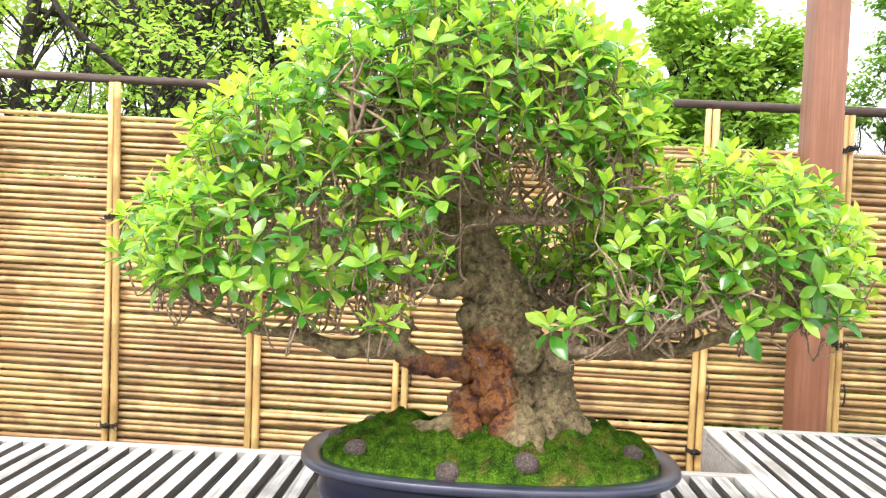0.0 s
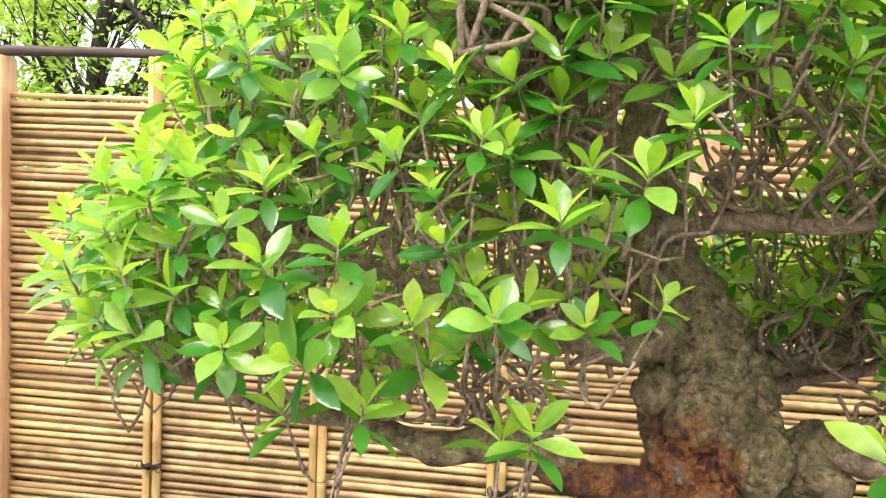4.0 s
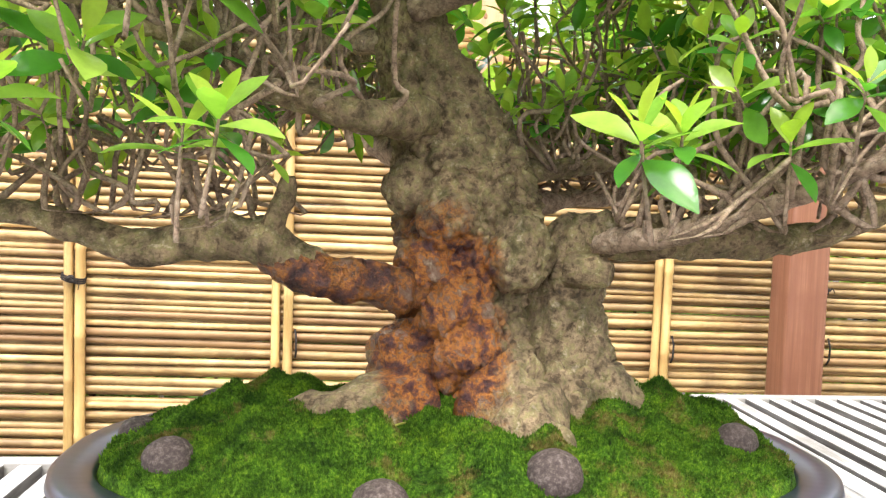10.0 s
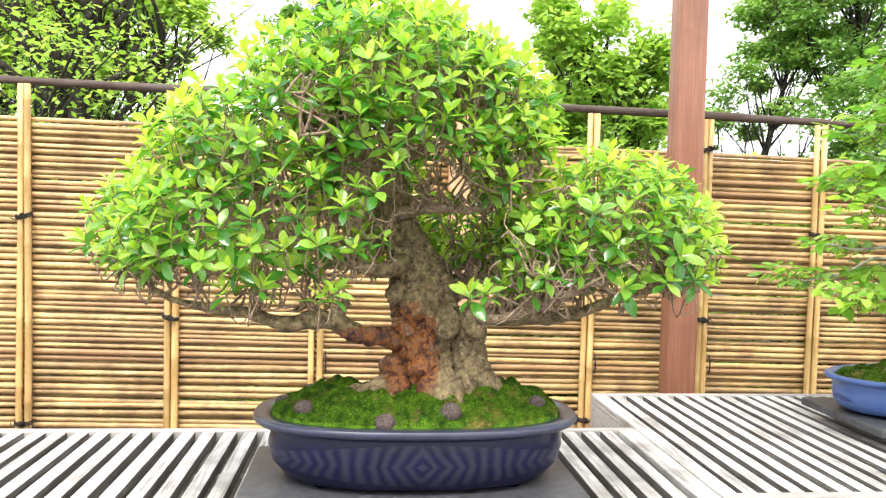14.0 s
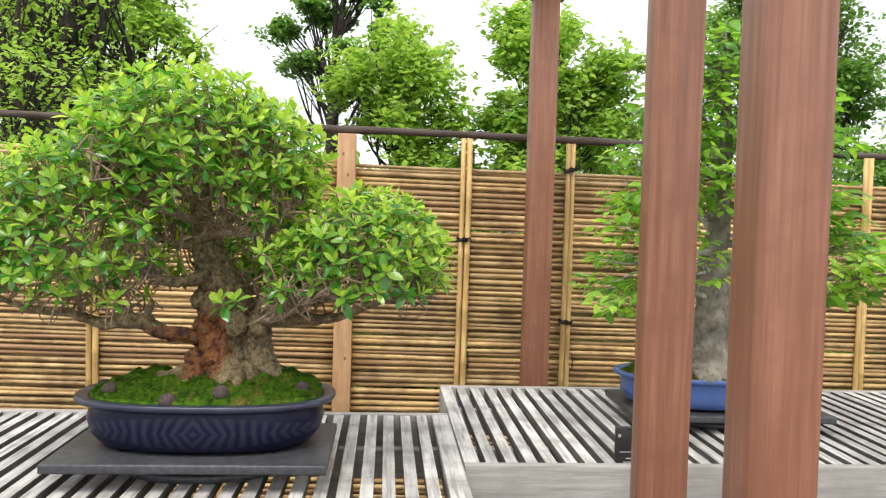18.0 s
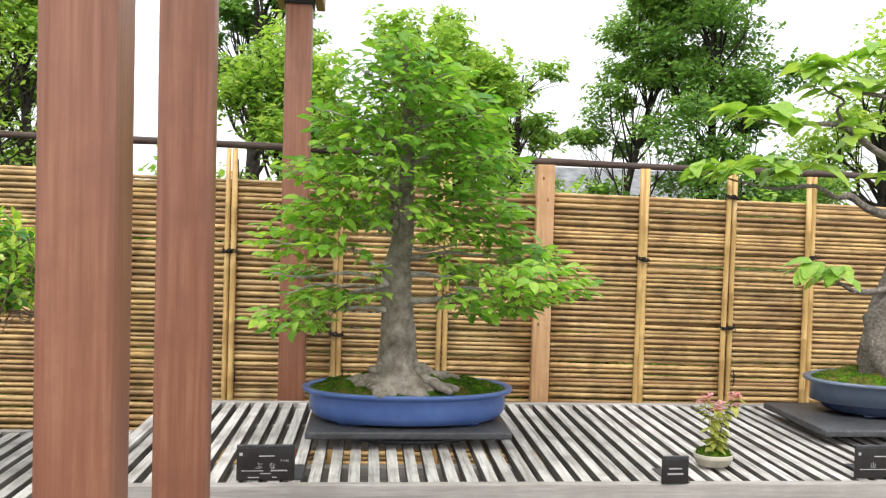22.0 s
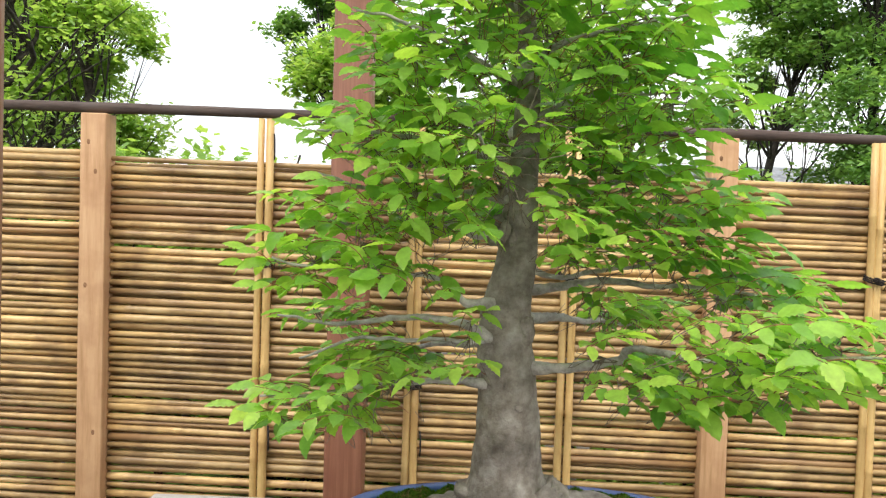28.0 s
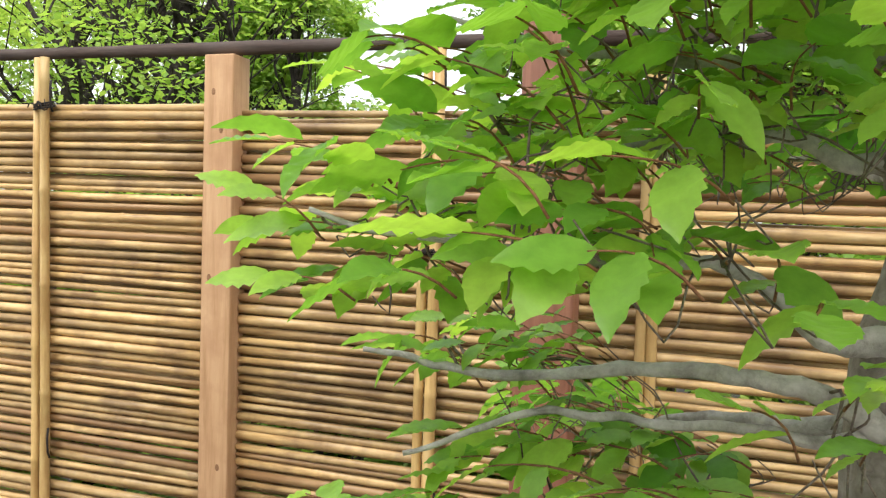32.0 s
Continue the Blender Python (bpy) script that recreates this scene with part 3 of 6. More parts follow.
ties = [tie_mesh(k) for k in range(5)]
TIES = [(-1.187, 1.274), (-1.187, 0.59), (-0.716, 0.946), (-0.716, 1.575), (1.13, 0.961), (1.13, 1.568), (0.711, 1.28), (2.369, 1.286), (2.741, 1.01), (2.741, 1.551), (3.086, 1.307), (-0.229, 0.595), (1.549, 1.27), (-0.229, 1.58), (0.711, 0.6), (3.086, 0.62), (2.369, 0.62), (-2.1, 0.935), (-2.5, 1.265)]
for k, (x, z) in enumerate(TIES):
    ob = part("cord_tie", ties[k % 5], None, fence, "knotted black hemp cord")
    ob.location = (x - 1, -0.0235, z)
    ob.rotation_euler = (0, 0.12 * ((k * 7) % 5 - 2), 0)
# short loops on the side of a batten, under the rail and half way down
for x in (0.711, 2.741, -0.229, 1.13):
    for dz in (1.60, 0.80):
        loop = part("cord_loop", tube_mesh("loop", [(0.028, -0.01, 0.035, 0.0026), (0.031, -0.016, 0.012, 0.0026), (0.031, -0.014, -0.02, 0.0026), (0.029, -0.006, -0.035, 0.0024)], TWINE, 5), None, fence)
        loop.location = (x - 1, -0.0235, dz)

# ---------------------------------------------------------------- slatted benches
BENCH_Z = 0.793


def bench(name, x0, x1, y0, y1, label, seed, first_wide):
    """Slats along y between a front and a back board, on fascia and legs."""
    rnd = random.Random(seed)
    top = thing(name, ((x0 + x1) / 2, (y0 + y1) / 2, 0), label, "bench", "display benches")
    o = ((x0 + x1) / 2, (y0 + y1) / 2, 0)
    part("front_board", box(x0, x1, y0, y0 + 0.026, BENCH_Z - 0.15, BENCH_Z, 0.003, o), FASCIA_WOOD, top, "grey weathered fascia board")
    part("back_board", box(x0, x1, y1 - 0.026, y1, BENCH_Z - 0.12, BENCH_Z, 0.003, o), FASCIA_WOOD, top)
    part("side_board", box(x0 + 0.001, x0 + 0.026, y0 + 0.027, y1 - 0.027, BENCH_Z - 0.14, BENCH_Z - 0.026, 0.003, o), FASCIA_WOOD, top)
    part("side_board", box(x1 - 0.026, x1 - 0.001, y0 + 0.027, y1 - 0.027, BENCH_Z - 0.14, BENCH_Z - 0.026, 0.003, o), FASCIA_WOOD, top)
    ym = (y0 + y1) / 2
    for yy in (y0 + 0.22, ym + 0.2):
        part("bearer", box(x0 + 0.03, x1 - 0.03, yy, yy + 0.035, BENCH_Z - 0.10, BENCH_Z - 0.028, 0.003, o), FASCIA_WOOD, top)
    pitch, width = 0.0470, 0.0285
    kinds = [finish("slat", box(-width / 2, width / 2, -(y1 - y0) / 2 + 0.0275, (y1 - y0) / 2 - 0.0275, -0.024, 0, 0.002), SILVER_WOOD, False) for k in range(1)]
    # faces turned sideways or down take the darker colour, painting shade into the gaps
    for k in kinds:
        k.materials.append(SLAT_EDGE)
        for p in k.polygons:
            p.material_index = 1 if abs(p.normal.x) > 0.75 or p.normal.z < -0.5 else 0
    x = x1 if not first_wide else x0
    xs = []
    if first_wide:
        part("edge_slat", box(x0, x0 + 0.037, y0 + 0.0275, y1 - 0.0275, BENCH_Z - 0.024, BENCH_Z, 0.002, o), SILVER_WOOD, top)
        x = x0 + 0.037 + 0.0165
        while x + width < x1:
            xs.append(x + width / 2)
            x += pitch
    else:
        part("edge_slat", box(x1 - 0.046, x1, y0 + 0.0275, y1 - 0.0275, BENCH_Z - 0.024, BENCH_Z, 0.002, o), SILVER_WOOD, top)
        x = x1 - 0.046 - 0.0165
        while x - width > x0:
            xs.append(x - width / 2)
            x -= pitch
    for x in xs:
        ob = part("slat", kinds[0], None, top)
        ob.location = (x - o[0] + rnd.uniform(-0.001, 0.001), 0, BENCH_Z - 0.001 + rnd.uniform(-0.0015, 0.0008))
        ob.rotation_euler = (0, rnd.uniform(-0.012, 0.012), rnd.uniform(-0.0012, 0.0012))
    for lx in (x0 + 0.3, (x0 + x1) / 2, x1 - 0.3):
        for ly in (y0 + 0.10, y1 - 0.16):
            part("leg", box(lx - 0.035, lx + 0.035, ly, ly + 0.07, 0, BENCH_Z - 0.104, 0.004, o), FASCIA_WOOD, top)
    return top


bench("display_bench", -2.6, 0.596, 0.70, 1.655, "weathered grey slatted display bench under a gardenia bonsai", 3, False)
bench("display_bench", 0.6, 4.2, 1.168, 2.035, "weathered grey slatted display bench under a beech bonsai", 4, True)

# ---------------------------------------------------------------- shelter: red-brown posts and beams
shelter = thing("shelter_frame", (0.93, 1.3, 0), "red-brown stained timber posts carrying roof beams", "shelter", kind="structure")
SO = (0.93, 1.3, 0)


def post(x, y, wx, wy, top):
    part("post", box(x - wx / 2, x + wx / 2, y - wy / 2, y + wy / 2, 0, top, 0.011, SO), RED_WOOD, shelter, "red-brown stained square timber post")


post(0.907, 0.364, 0.092, 0.083, 2.6)
post(0.925, 0.81, 0.096, 0.055, 2.6)
post(0.977, 2.315, 0.096, 0.09, 2.6)
bracket = part("bracket", box(0.977 - 0.053, 0.977 + 0.053, 2.265, 2.365, 2.19, 2.33, 0.004, SO), METAL_DARK, shelter, "black steel bracket with a bolt")
bolt = bmesh.new()
bmesh.ops.create_cone(bolt, cap_ends=True, segments=12, radius1=0.011, radius2=0.008, depth=0.012)
bmesh.ops.rotate(bolt, verts=bolt.verts, matrix=Matrix.Rotation(radians(90), 3, "X"))
bmesh.ops.translate(bolt, verts=bolt.verts, vec=(0.977 - SO[0], 2.259 - SO[1], 2.222))
part("bolt_head", bolt, BOLT, bracket)
for dx in (-0.085, 0.055):
    part("beam", box(0.977 + dx, 0.977 + dx + 0.032, -1.6, 2.42, 2.205, 2.36, 0.004, SO), CEDAR, shelter, "planed light brown timber beam")


# ---------------------------------------------------------------- leaves
def leaf_data(length, width, fold=0.25, curl=0.3, wave=0.0, rows=6, tip=1.0, peak=0.58):
    """A leaf along +y with its face up: folded on the midrib, curling down to the tip."""
    verts, faces = [], []
    for k in range(rows + 1):
        u = k / rows
        w = width * 0.5 * (math.sin(math.pi * min(1.0, u ** (math.log(0.5) / math.log(peak)))) ** 0.85) * (1 if u < 1 else 0)
        if wave and k % 2 and k > 1:
            w *= 0.885
        w = max(w, 0.0004)
        y, z = length * u, -curl * length * u * u * 0.5
        wv = wave * width * (1 if k % 2 else -1) * math.sin(math.pi * u) + (0.5 * wave * width * math.sin(7 * u + 40 * length) if wave else 0.0)
        verts += [(-w, y, z + fold * w + wv), (0, y, z), (w, y, z + fold * w + wv)]
        if k:
            a, b = 3 * (k - 1), 3 * k
            faces += [(a, a + 1, b + 1, b), (a + 1, a + 2, b + 2, b + 1)]
    return np.array(verts), faces


def turn_z_tilt(azimuth, tilt, roll=0.0, at=(0, 0, 0), size=1.0):
    """Lays a leaf out: azimuth round z, tilt up from level, roll about its own length."""
    return Matrix.Translation(at) @ Matrix.Rotation(azimuth, 4, "Z") @ Matrix.Rotation(tilt, 4, "X") @ Matrix.Rotation(roll, 4, "Y") @ Matrix.Scale(size, 4)


def rosette(seed, size=1.0, aged=0.3):
    """A whorl of gardenia leaves on a shoot: old leaves below, bright young ones above."""
    rnd = random.Random(seed)
    s = Soup()
    turn = rnd.uniform(0, 6)
    count = rnd.randint(7, 10)
    for k in range(count):
        u = k / (count - 1)
        old = u < aged
        ln = (0.031 + 0.011 * rnd.random()) * (1.0 - 0.5 * max(0.0, u - 0.5)) * size
        v, f = leaf_data(ln, ln * rnd.uniform(0.36, 0.50), rnd.uniform(0.15, 0.45), rnd.uniform(0.15, 0.6) * (1.3 - u), 0.0, 6)
        m = turn_z_tilt(turn + k * 2.4 + rnd.uniform(-0.3, 0.3), -0.15 + 1.25 * u + rnd.uniform(-0.22, 0.22), rnd.uniform(-0.35, 0.35), (0, 0, -0.015 * (1 - u) * size))
        s.add_at((v, f, 1 if old else 3 if u > 0.82 else 0), m)
    bx, by = rnd.uniform(-0.008, 0.008), rnd.uniform(-0.008, 0.008)
    stem = [(bx, by, -0.058 * size, 0.0015)] + [(bx * (1 - j / 9) ** 1.5, by * (1 - j / 9) ** 1.5, (-0.058 + 0.0065 * j) * size, 0.0015 - 0.00008 * j + (0.0003 if j % 2 else 0.0)) for j in range(1, 9)] + [(0, 0, 0.002, 0.0008)]
    s.add(*tube_data(stem, 5), 2)
    return s


def soup_template(s):
    return np.vstack(s.v), s.f, s.m


def direct(axis, spin, at, size):
    """A pose whose z lies along axis."""
    q = Vector(axis).normalized().to_track_quat("Z", "Y").to_matrix().to_4x4()
    return Matrix.Translation(at) @ q @ Matrix.Rotation(spin, 4, "Z") @ Matrix.Scale(size, 4)


def foliage(name, parent, templates, mats, placed, near, label=""):
    """The nearest 300 whorls as parts of the crown, the rest joined."""
    crown = Soup()
    placed = sorted(placed, key=lambda q: near(q[0]))
    for at, m in placed[300:]:
        crown.add_at(templates[hash_index(at, len(templates))], m)
    crown_ob = part("crown", crown.mesh("crown", mats), None, parent, label, kind="stuff")
    kinds = []
    for verts, faces, ms in templates:
        s = Soup()
        s.add(verts, faces, ms)
        kinds.append(s.mesh(name, mats))
    for at, m in placed[:300]:
        ob = part(name, kinds[hash_index(at, len(templates))], None, crown_ob)
        ob.matrix_parent_inverse = Matrix.Identity(4)
        ob.matrix_basis = m
    return crown_ob


def hash_index(at, n):
    return int(abs(at[0] * 7919 + at[1] * 104729 + at[2] * 1299709)) % n


def spread(points, gap):
    """Thins points so that no two lie closer than gap."""
    cells, kept = {}, []
    for p in points:
        key = tuple(int(math.floor(c / gap)) for c in p[0])
        close = False
        for dx in (-1, 0, 1):
            for dy in (-1, 0, 1):
                for dz in (-1, 0, 1):
                    for q in cells.get((key[0] + dx, key[1] + dy, key[2] + dz), ()):
                        if (q - p[0]) @ (q - p[0]) < gap * gap:
                            close = True
        if not close:
            cells.setdefault(key, []).append(p[0])
            kept.append(p)
    return kept


def lobes_points(lobes, count, seed, low=-0.4, shell=(0.86, 1.04)):
    """Points with outward directions near the skins of a set of ellipsoids, outside of the others' cores."""
    rnd = np.random.RandomState(seed)
    sizes = np.array([r[0] * r[1] + r[1] * r[2] + r[0] * r[2] for _, r in lobes])
    out = []
    while len(out) < count:
        i = rnd.choice(len(lobes), p=sizes / sizes.sum())
        c, r = np.array(lobes[i][0]), np.array(lobes[i][1])
        d = rnd.normal(size=3)
        d /= np.linalg.norm(d)
        if d[2] < low:
            continue
        p = c + r * d * rnd.uniform(*shell)
        if any(np.linalg.norm((p - np.array(c2)) / np.array(r2)) < 0.84 for j, (c2, r2) in enumerate(lobes) if j != i):
            continue
        nrm = d / r
        nrm /= np.linalg.norm(nrm)
        out.append((p, nrm))
    return out


def grow_twigs(tips, limbs, seed, cluster, thick, rise=0.5, wig=0.012):
    """Joins tips to limbs: tips gather in bunches, each bunch leaves the nearest limb on a winding twig."""
    rnd = np.random.RandomState(seed)
    skel = np.vstack([l_[:, :4] for l_ in limbs])
    s = Soup()
    left = list(range(len(tips)))
    pos = np.array([t[0] for t in tips])
    while left:
        i = left[rnd.randint(len(left))]
        d = np.linalg.norm(pos[left] - pos[i], axis=1)
        group = [left[k] for k in np.argsort(d)[:cluster] if d[k] < 0.11]
        left = [k for k in left if k not in set(group)]
        mid = pos[group].mean(0)
        near = skel[np.argmin(np.linalg.norm(skel[:, :3] - mid + np.array([0, 0, rise * 0.06]), axis=1))]
        base, hub = near[:3], None
        hub = base * 0.45 + mid * 0.55 + rnd.normal(size=3) * 0.008
        gap = np.linalg.norm(hub - base)
        w = rnd.normal(size=3) * wig
        pts = [(*base, thick * 1.5), (*(base * 0.6 + hub * 0.4 + w + np.array([0, 0, -0.06 * gap])), thick * 1.3), (*(base * 0.25 + hub * 0.75 - w), thick * 1.15), (*hub, thick)]
        s.add(*tube_data(spline(pts, 9), 5, cap=False))
        for g in group:
            t, n_ = pos[g], tips[g][1]
            ln = np.linalg.norm(t - hub)
            ax = np.array(n_)
            w = rnd.normal(size=3) * wig
            q = [(*hub, thick), (*(hub * 0.62 + t * 0.38 + w), thick * 0.85), (*(t - ax * min(0.03, 0.35 * ln) + w * 0.4), thick * 0.7), (*t, thick * 0.6)]
            s.add(*tube_data(spline(q, 8), 5, cap=False))
    return s


# ---------------------------------------------------------------- pots, slabs and turntables
def turntable(x, y, z0, z1, r):
    t = thing("turntable", (x, y, z0), "low dark round turntable standing on bench slats", "turntable", "turntables")
    for name, a, b_, lo, hi in (("base_disc", r, r * 0.6, 0.0, (z1 - z0) * 0.42), ("top_disc", r * 0.88, r * 0.52, (z1 - z0) * 0.5, z1 - z0)):
        me = loft_mesh(name, [(a * 0.97, b_ * 0.97, lo, 0), (a, b_, lo + 0.003, 0), (a, b_, hi - 0.003, 0), (a * 0.97, b_ * 0.97, hi, 0)], SLATE, 2.0, 40)
        part(name, me, None, t)
    for k in range(4):
        a = math.pi / 4 + k * math.pi / 2
        nb = bmesh.new()
        bmesh.ops.create_uvsphere(nb, u_segments=8, v_segments=6, radius=0.009)
        bmesh.ops.translate(nb, verts=nb.verts, vec=(r * 1.0 * math.cos(a), r * 0.6 * math.sin(a), z1 - z0 - 0.009))
        part("stud", nb, SLATE, t)
    return t


def slab(x0, x1, y0, y1, z0, z1, label):
    return tagged(new("slab", finish("slab", box(x0, x1, y0, y1, z0, z1, 0.004), SLATE)), label, "display slab", "display slabs")


def pot(name, x, y, z0, z1, a, b_, power, mats, label, flare=0.86, lip=0.03, foot=True, belly=0.0):
    """An oval tray pot: body with foot, overhanging lip, hollow inside, corner feet."""
    h = z1 - z0
    p = thing(name, (x, y, z0), label, "bonsai pot", "bonsai pots")
    f = flare
    rings = [(a * f * 0.93, b_ * f * 0.93, 0.008, 0), (a * f * 0.97, b_ * f * 0.97, 0.012, 0), (a * (f + belly * 0.6), b_ * (f + belly * 0.6), h * 0.3, 0), (a * (f + belly), b_ * (f + belly), h * 0.55, 0),
             (a * (f + belly * 0.5 + 0.01), b_ * (f + belly * 0.5 + 0.01), h * 0.8, 0), (a * (f + 0.03), b_ * (f + 0.03), h - 0.017, 1), (a * 0.985, b_ * 0.985, h - 0.013, 1), (a, b_, h - 0.008, 1), (a * 0.995, b_ * 0.995, h - 0.002, 1),
             (a * 0.98, b_ * 0.98, h, 1), (a - lip + 0.003, b_ - lip + 0.003, h - 0.002, 1), (a - lip, b_ - lip, h - 0.006, 1), (a - lip, b_ - lip, h * 0.35, 0)]
    body = part("body", loft_mesh("body", rings, mats, power, 96), None, p)
    if foot:
        for sx in (-1, 1):
            for sy in (-1, 1):
                ft = bmesh.new()
                bmesh.ops.create_cube(ft, size=1)
                for v in ft.verts:
                    k = 1.0 if v.co.z > 0 else 0.86
                    v.co = (sx * a * f * 0.56 + v.co.x * a * 0.30 * k, sy * b_ * f * 0.52 + v.co.y * b_ * 0.30 * k, 0.006 + v.co.z * 0.012)
                bmesh.ops.bevel(ft, geom=ft.edges[:], offset=0.004, segments=2, affect="EDGES")
                part("foot", ft, mats[0], p)
    return p


def moss_bed(name, x, y, a, b_, power, z_edge, height, seed, mats, label, tufts, mounds=(), tuft_h=0.005):
    """A humped moss surface with a skirt, and fine tufts standing on it."""
    rnd = random.Random(seed)
    t = thing(name, (x, y, 0), label, "moss")
    segs, rings = 110, 44
    scale = min(1.0, a / 0.2)
    s = Soup()
    verts, faces = [], []

    def lift(px, py, u):
        n1 = noise.noise(Vector((px * 9 + seed, py * 9, 0))) + 0.6 * noise.noise(Vector((px * 21, py * 21, seed)))
        n2 = noise.noise(Vector((px * 55, py * 55, seed + 3)))
        z = z_edge + height * (1 - u ** 5) + (0.010 * n1 + 0.012 * noise.noise(Vector((px * 38, py * 38, seed + 7))) + 0.003 * n2) * (1.15 - u ** 6)
        z += 0.019 * scale * (0.3 - abs(noise.noise(Vector((px * 17 + seed, py * 17, 2.0)))) - 0.5 * abs(noise.noise(Vector((px * 36, py * 36, seed + 5.0))))) * (1.1 - u ** 6)
        for mx, my, mr, mh in mounds:
            d = ((px - mx) ** 2 + (py - my) ** 2) / (mr * mr)
            z += mh * math.exp(-d)
        return z

    shape = oval(1, 1, power, segs)
    for k in range(rings + 1):
        u = (k / rings) ** 0.7
        for cx, cy in shape:
            wob = 1 + 0.02 * u * noise.noise(Vector((cx * 4, cy * 4, seed)))
            px, py = cx * a * u * wob, cy * b_ * u * wob
            verts.append((px, py, lift(px, py, u) if k < rings else z_edge - 0.012))
    for k in range(rings):
        for i in range(segs):
            j = (i + 1) % segs
            faces.append((k * segs + i, k * segs + j, (k + 1) * segs + j, (k + 1) * segs + i))
    s.add(verts, faces)
    bed = part("moss_surface", s.mesh("moss_surface", mats[0]), None, t)
    fuzz = Soup()
    for k in range(tufts):
        an, u = rnd.uniform(0, 2 * math.pi), math.sqrt(rnd.random()) * 0.985
        c, sn = math.cos(an), math.sin(an)
        px = a * u * abs(c) ** (2 / power) * (1 if c > 0 else -1)
        py = b_ * u * abs(sn) ** (2 / power) * (1 if sn > 0 else -1)
        z = lift(px, py, u)
        clump = noise.noise(Vector((px * 130, py * 130, seed)))
        h, w = tuft_h * rnd.uniform(0.6, 1.2) * (1.05 + 0.7 * clump), tuft_h * rnd.uniform(0.32, 0.55)
        lx, ly = rnd.uniform(-0.5, 0.5) * h + 0.3 * h * c * u, rnd.uniform(-0.5, 0.5) * h + 0.3 * h * sn * u
        q = rnd.uniform(0, 2)
        fv = [(px + w * math.cos(q + 2.09 * i), py + w * math.sin(q + 2.09 * i), z - 0.001) for i in range(3)] + [(px + lx, py + ly, z + h)]
        fuzz.add(fv, [(0, 1, 3), (1, 2, 3), (2, 0, 3)], 0)
    part("moss_fuzz", fuzz.mesh("moss_fuzz", mats[1], False), None, bed, kind="stuff")
    return t, lift


# ---------------------------------------------------------------- first tree: gardenia in a navy pot
slab(-0.266, 0.298, 0.966, 1.30, 0.835, 0.855, "dark grey slab carrying a navy bonsai pot")
turntable(0.016, 1.13, BENCH_Z, 0.835, 0.165)
POT1 = (0.024, 1.147)
pot("navy_pot", *POT1, 0.855, 0.966, 0.278, 0.161, 2.5, (GLAZE_NAVY, GLAZE_RIM), "dark navy glazed oval bonsai pot with a combed band", 0.84, 0.03, True, 0.07)
moss1, lift1 = moss_bed("moss_bed", *POT1, 0.249, 0.134, 2.5, 0.968, 0.020, 5, (MOSS, MOSS), "humped green moss covering the soil of a navy pot", 60000, [(0.04, 0.06, 0.13, 0.010), (-0.12, -0.085, 0.032, 0.009), (0.02, -0.10, 0.03, 0.007), (0.19, 0.04, 0.05, 0.010), (-0.15, 0.06, 0.06, 0.010), (0.13, -0.08, 0.04, 0.006), (-0.075, -0.06, 0.035, 0.012), (0.10, -0.02, 0.03, 0.008), (-0.13, 0.09, 0.05, 0.008), (0.15, 0.085, 0.05, 0.008)], 0.0026)
STONES = [(-0.165, 1.078, 0.989, 0.0165), (-0.034, 1.026, 0.985, 0.0172), (0.071, 1.034, 0.987, 0.0170), (0.230, 1.122, 0.989, 0.0150), (-0.207, 1.165, 0.992, 0.0145), (-0.165, 1.235, 1.000, 0.013), (0.185, 1.24, 1.003, 0.012)]
for k, (x, y, z, r) in enumerate(STONES):
    bm = bmesh.new()
    bmesh.ops.create_icosphere(bm, subdivisions=4, radius=r)
    for v in bm.verts:
        d = 1 + 0.05 * noise.noise(v.co * 90 + Vector((k * 3, 0, 0))) + 0.03 * noise.noise(v.co * 260)
        v.co = Vector((v.co.x * d * 1.05, v.co.y * d, v.co.z * d * 0.94))
    st = tagged(new("stone", finish("stone", bm, STONE)), "round brown-black lava stone half sunk in moss", "stone", "stones on the moss")
    dx, dy = x - POT1[0], y - POT1[1]
    st.location = (x, y, lift1(dx, dy, min(1.0, ((abs(dx) / 0.249) ** 2.5 + (abs(dy) / 0.134) ** 2.5) ** 0.4)) - 0.25 * r)

gardenia = thing("gardenia_bonsai", (0.06, 1.24, 0.97), "old gardenia bonsai with a thick gnarled trunk and glossy leaves", "bonsai tree", "bonsai trees")
G0 = np.array([0.06, 1.24, 0.97, 0.0])
TRUNK1 = spline([(0.045, 1.235, 0.94, 0.098), (0.045, 1.235, 0.975, 0.086), (0.045, 1.236, 1.01, 0.070), (0.045, 1.238, 1.05, 0.061), (0.043, 1.238, 1.10, 0.062), (0.040, 1.238, 1.135, 0.064), (0.036, 1.238, 1.165, 0.060), (0.028, 1.24, 1.195, 0.053), (0.006, 1.243, 1.245, 0.041),
                 (-0.011, 1.248, 1.293, 0.033), (-0.024, 1.25, 1.37, 0.025), (-0.024, 1.24, 1.45, 0.018), (-0.015, 1.235, 1.54, 0.011), (0.01, 1.23, 1.61, 0.005)], 250)
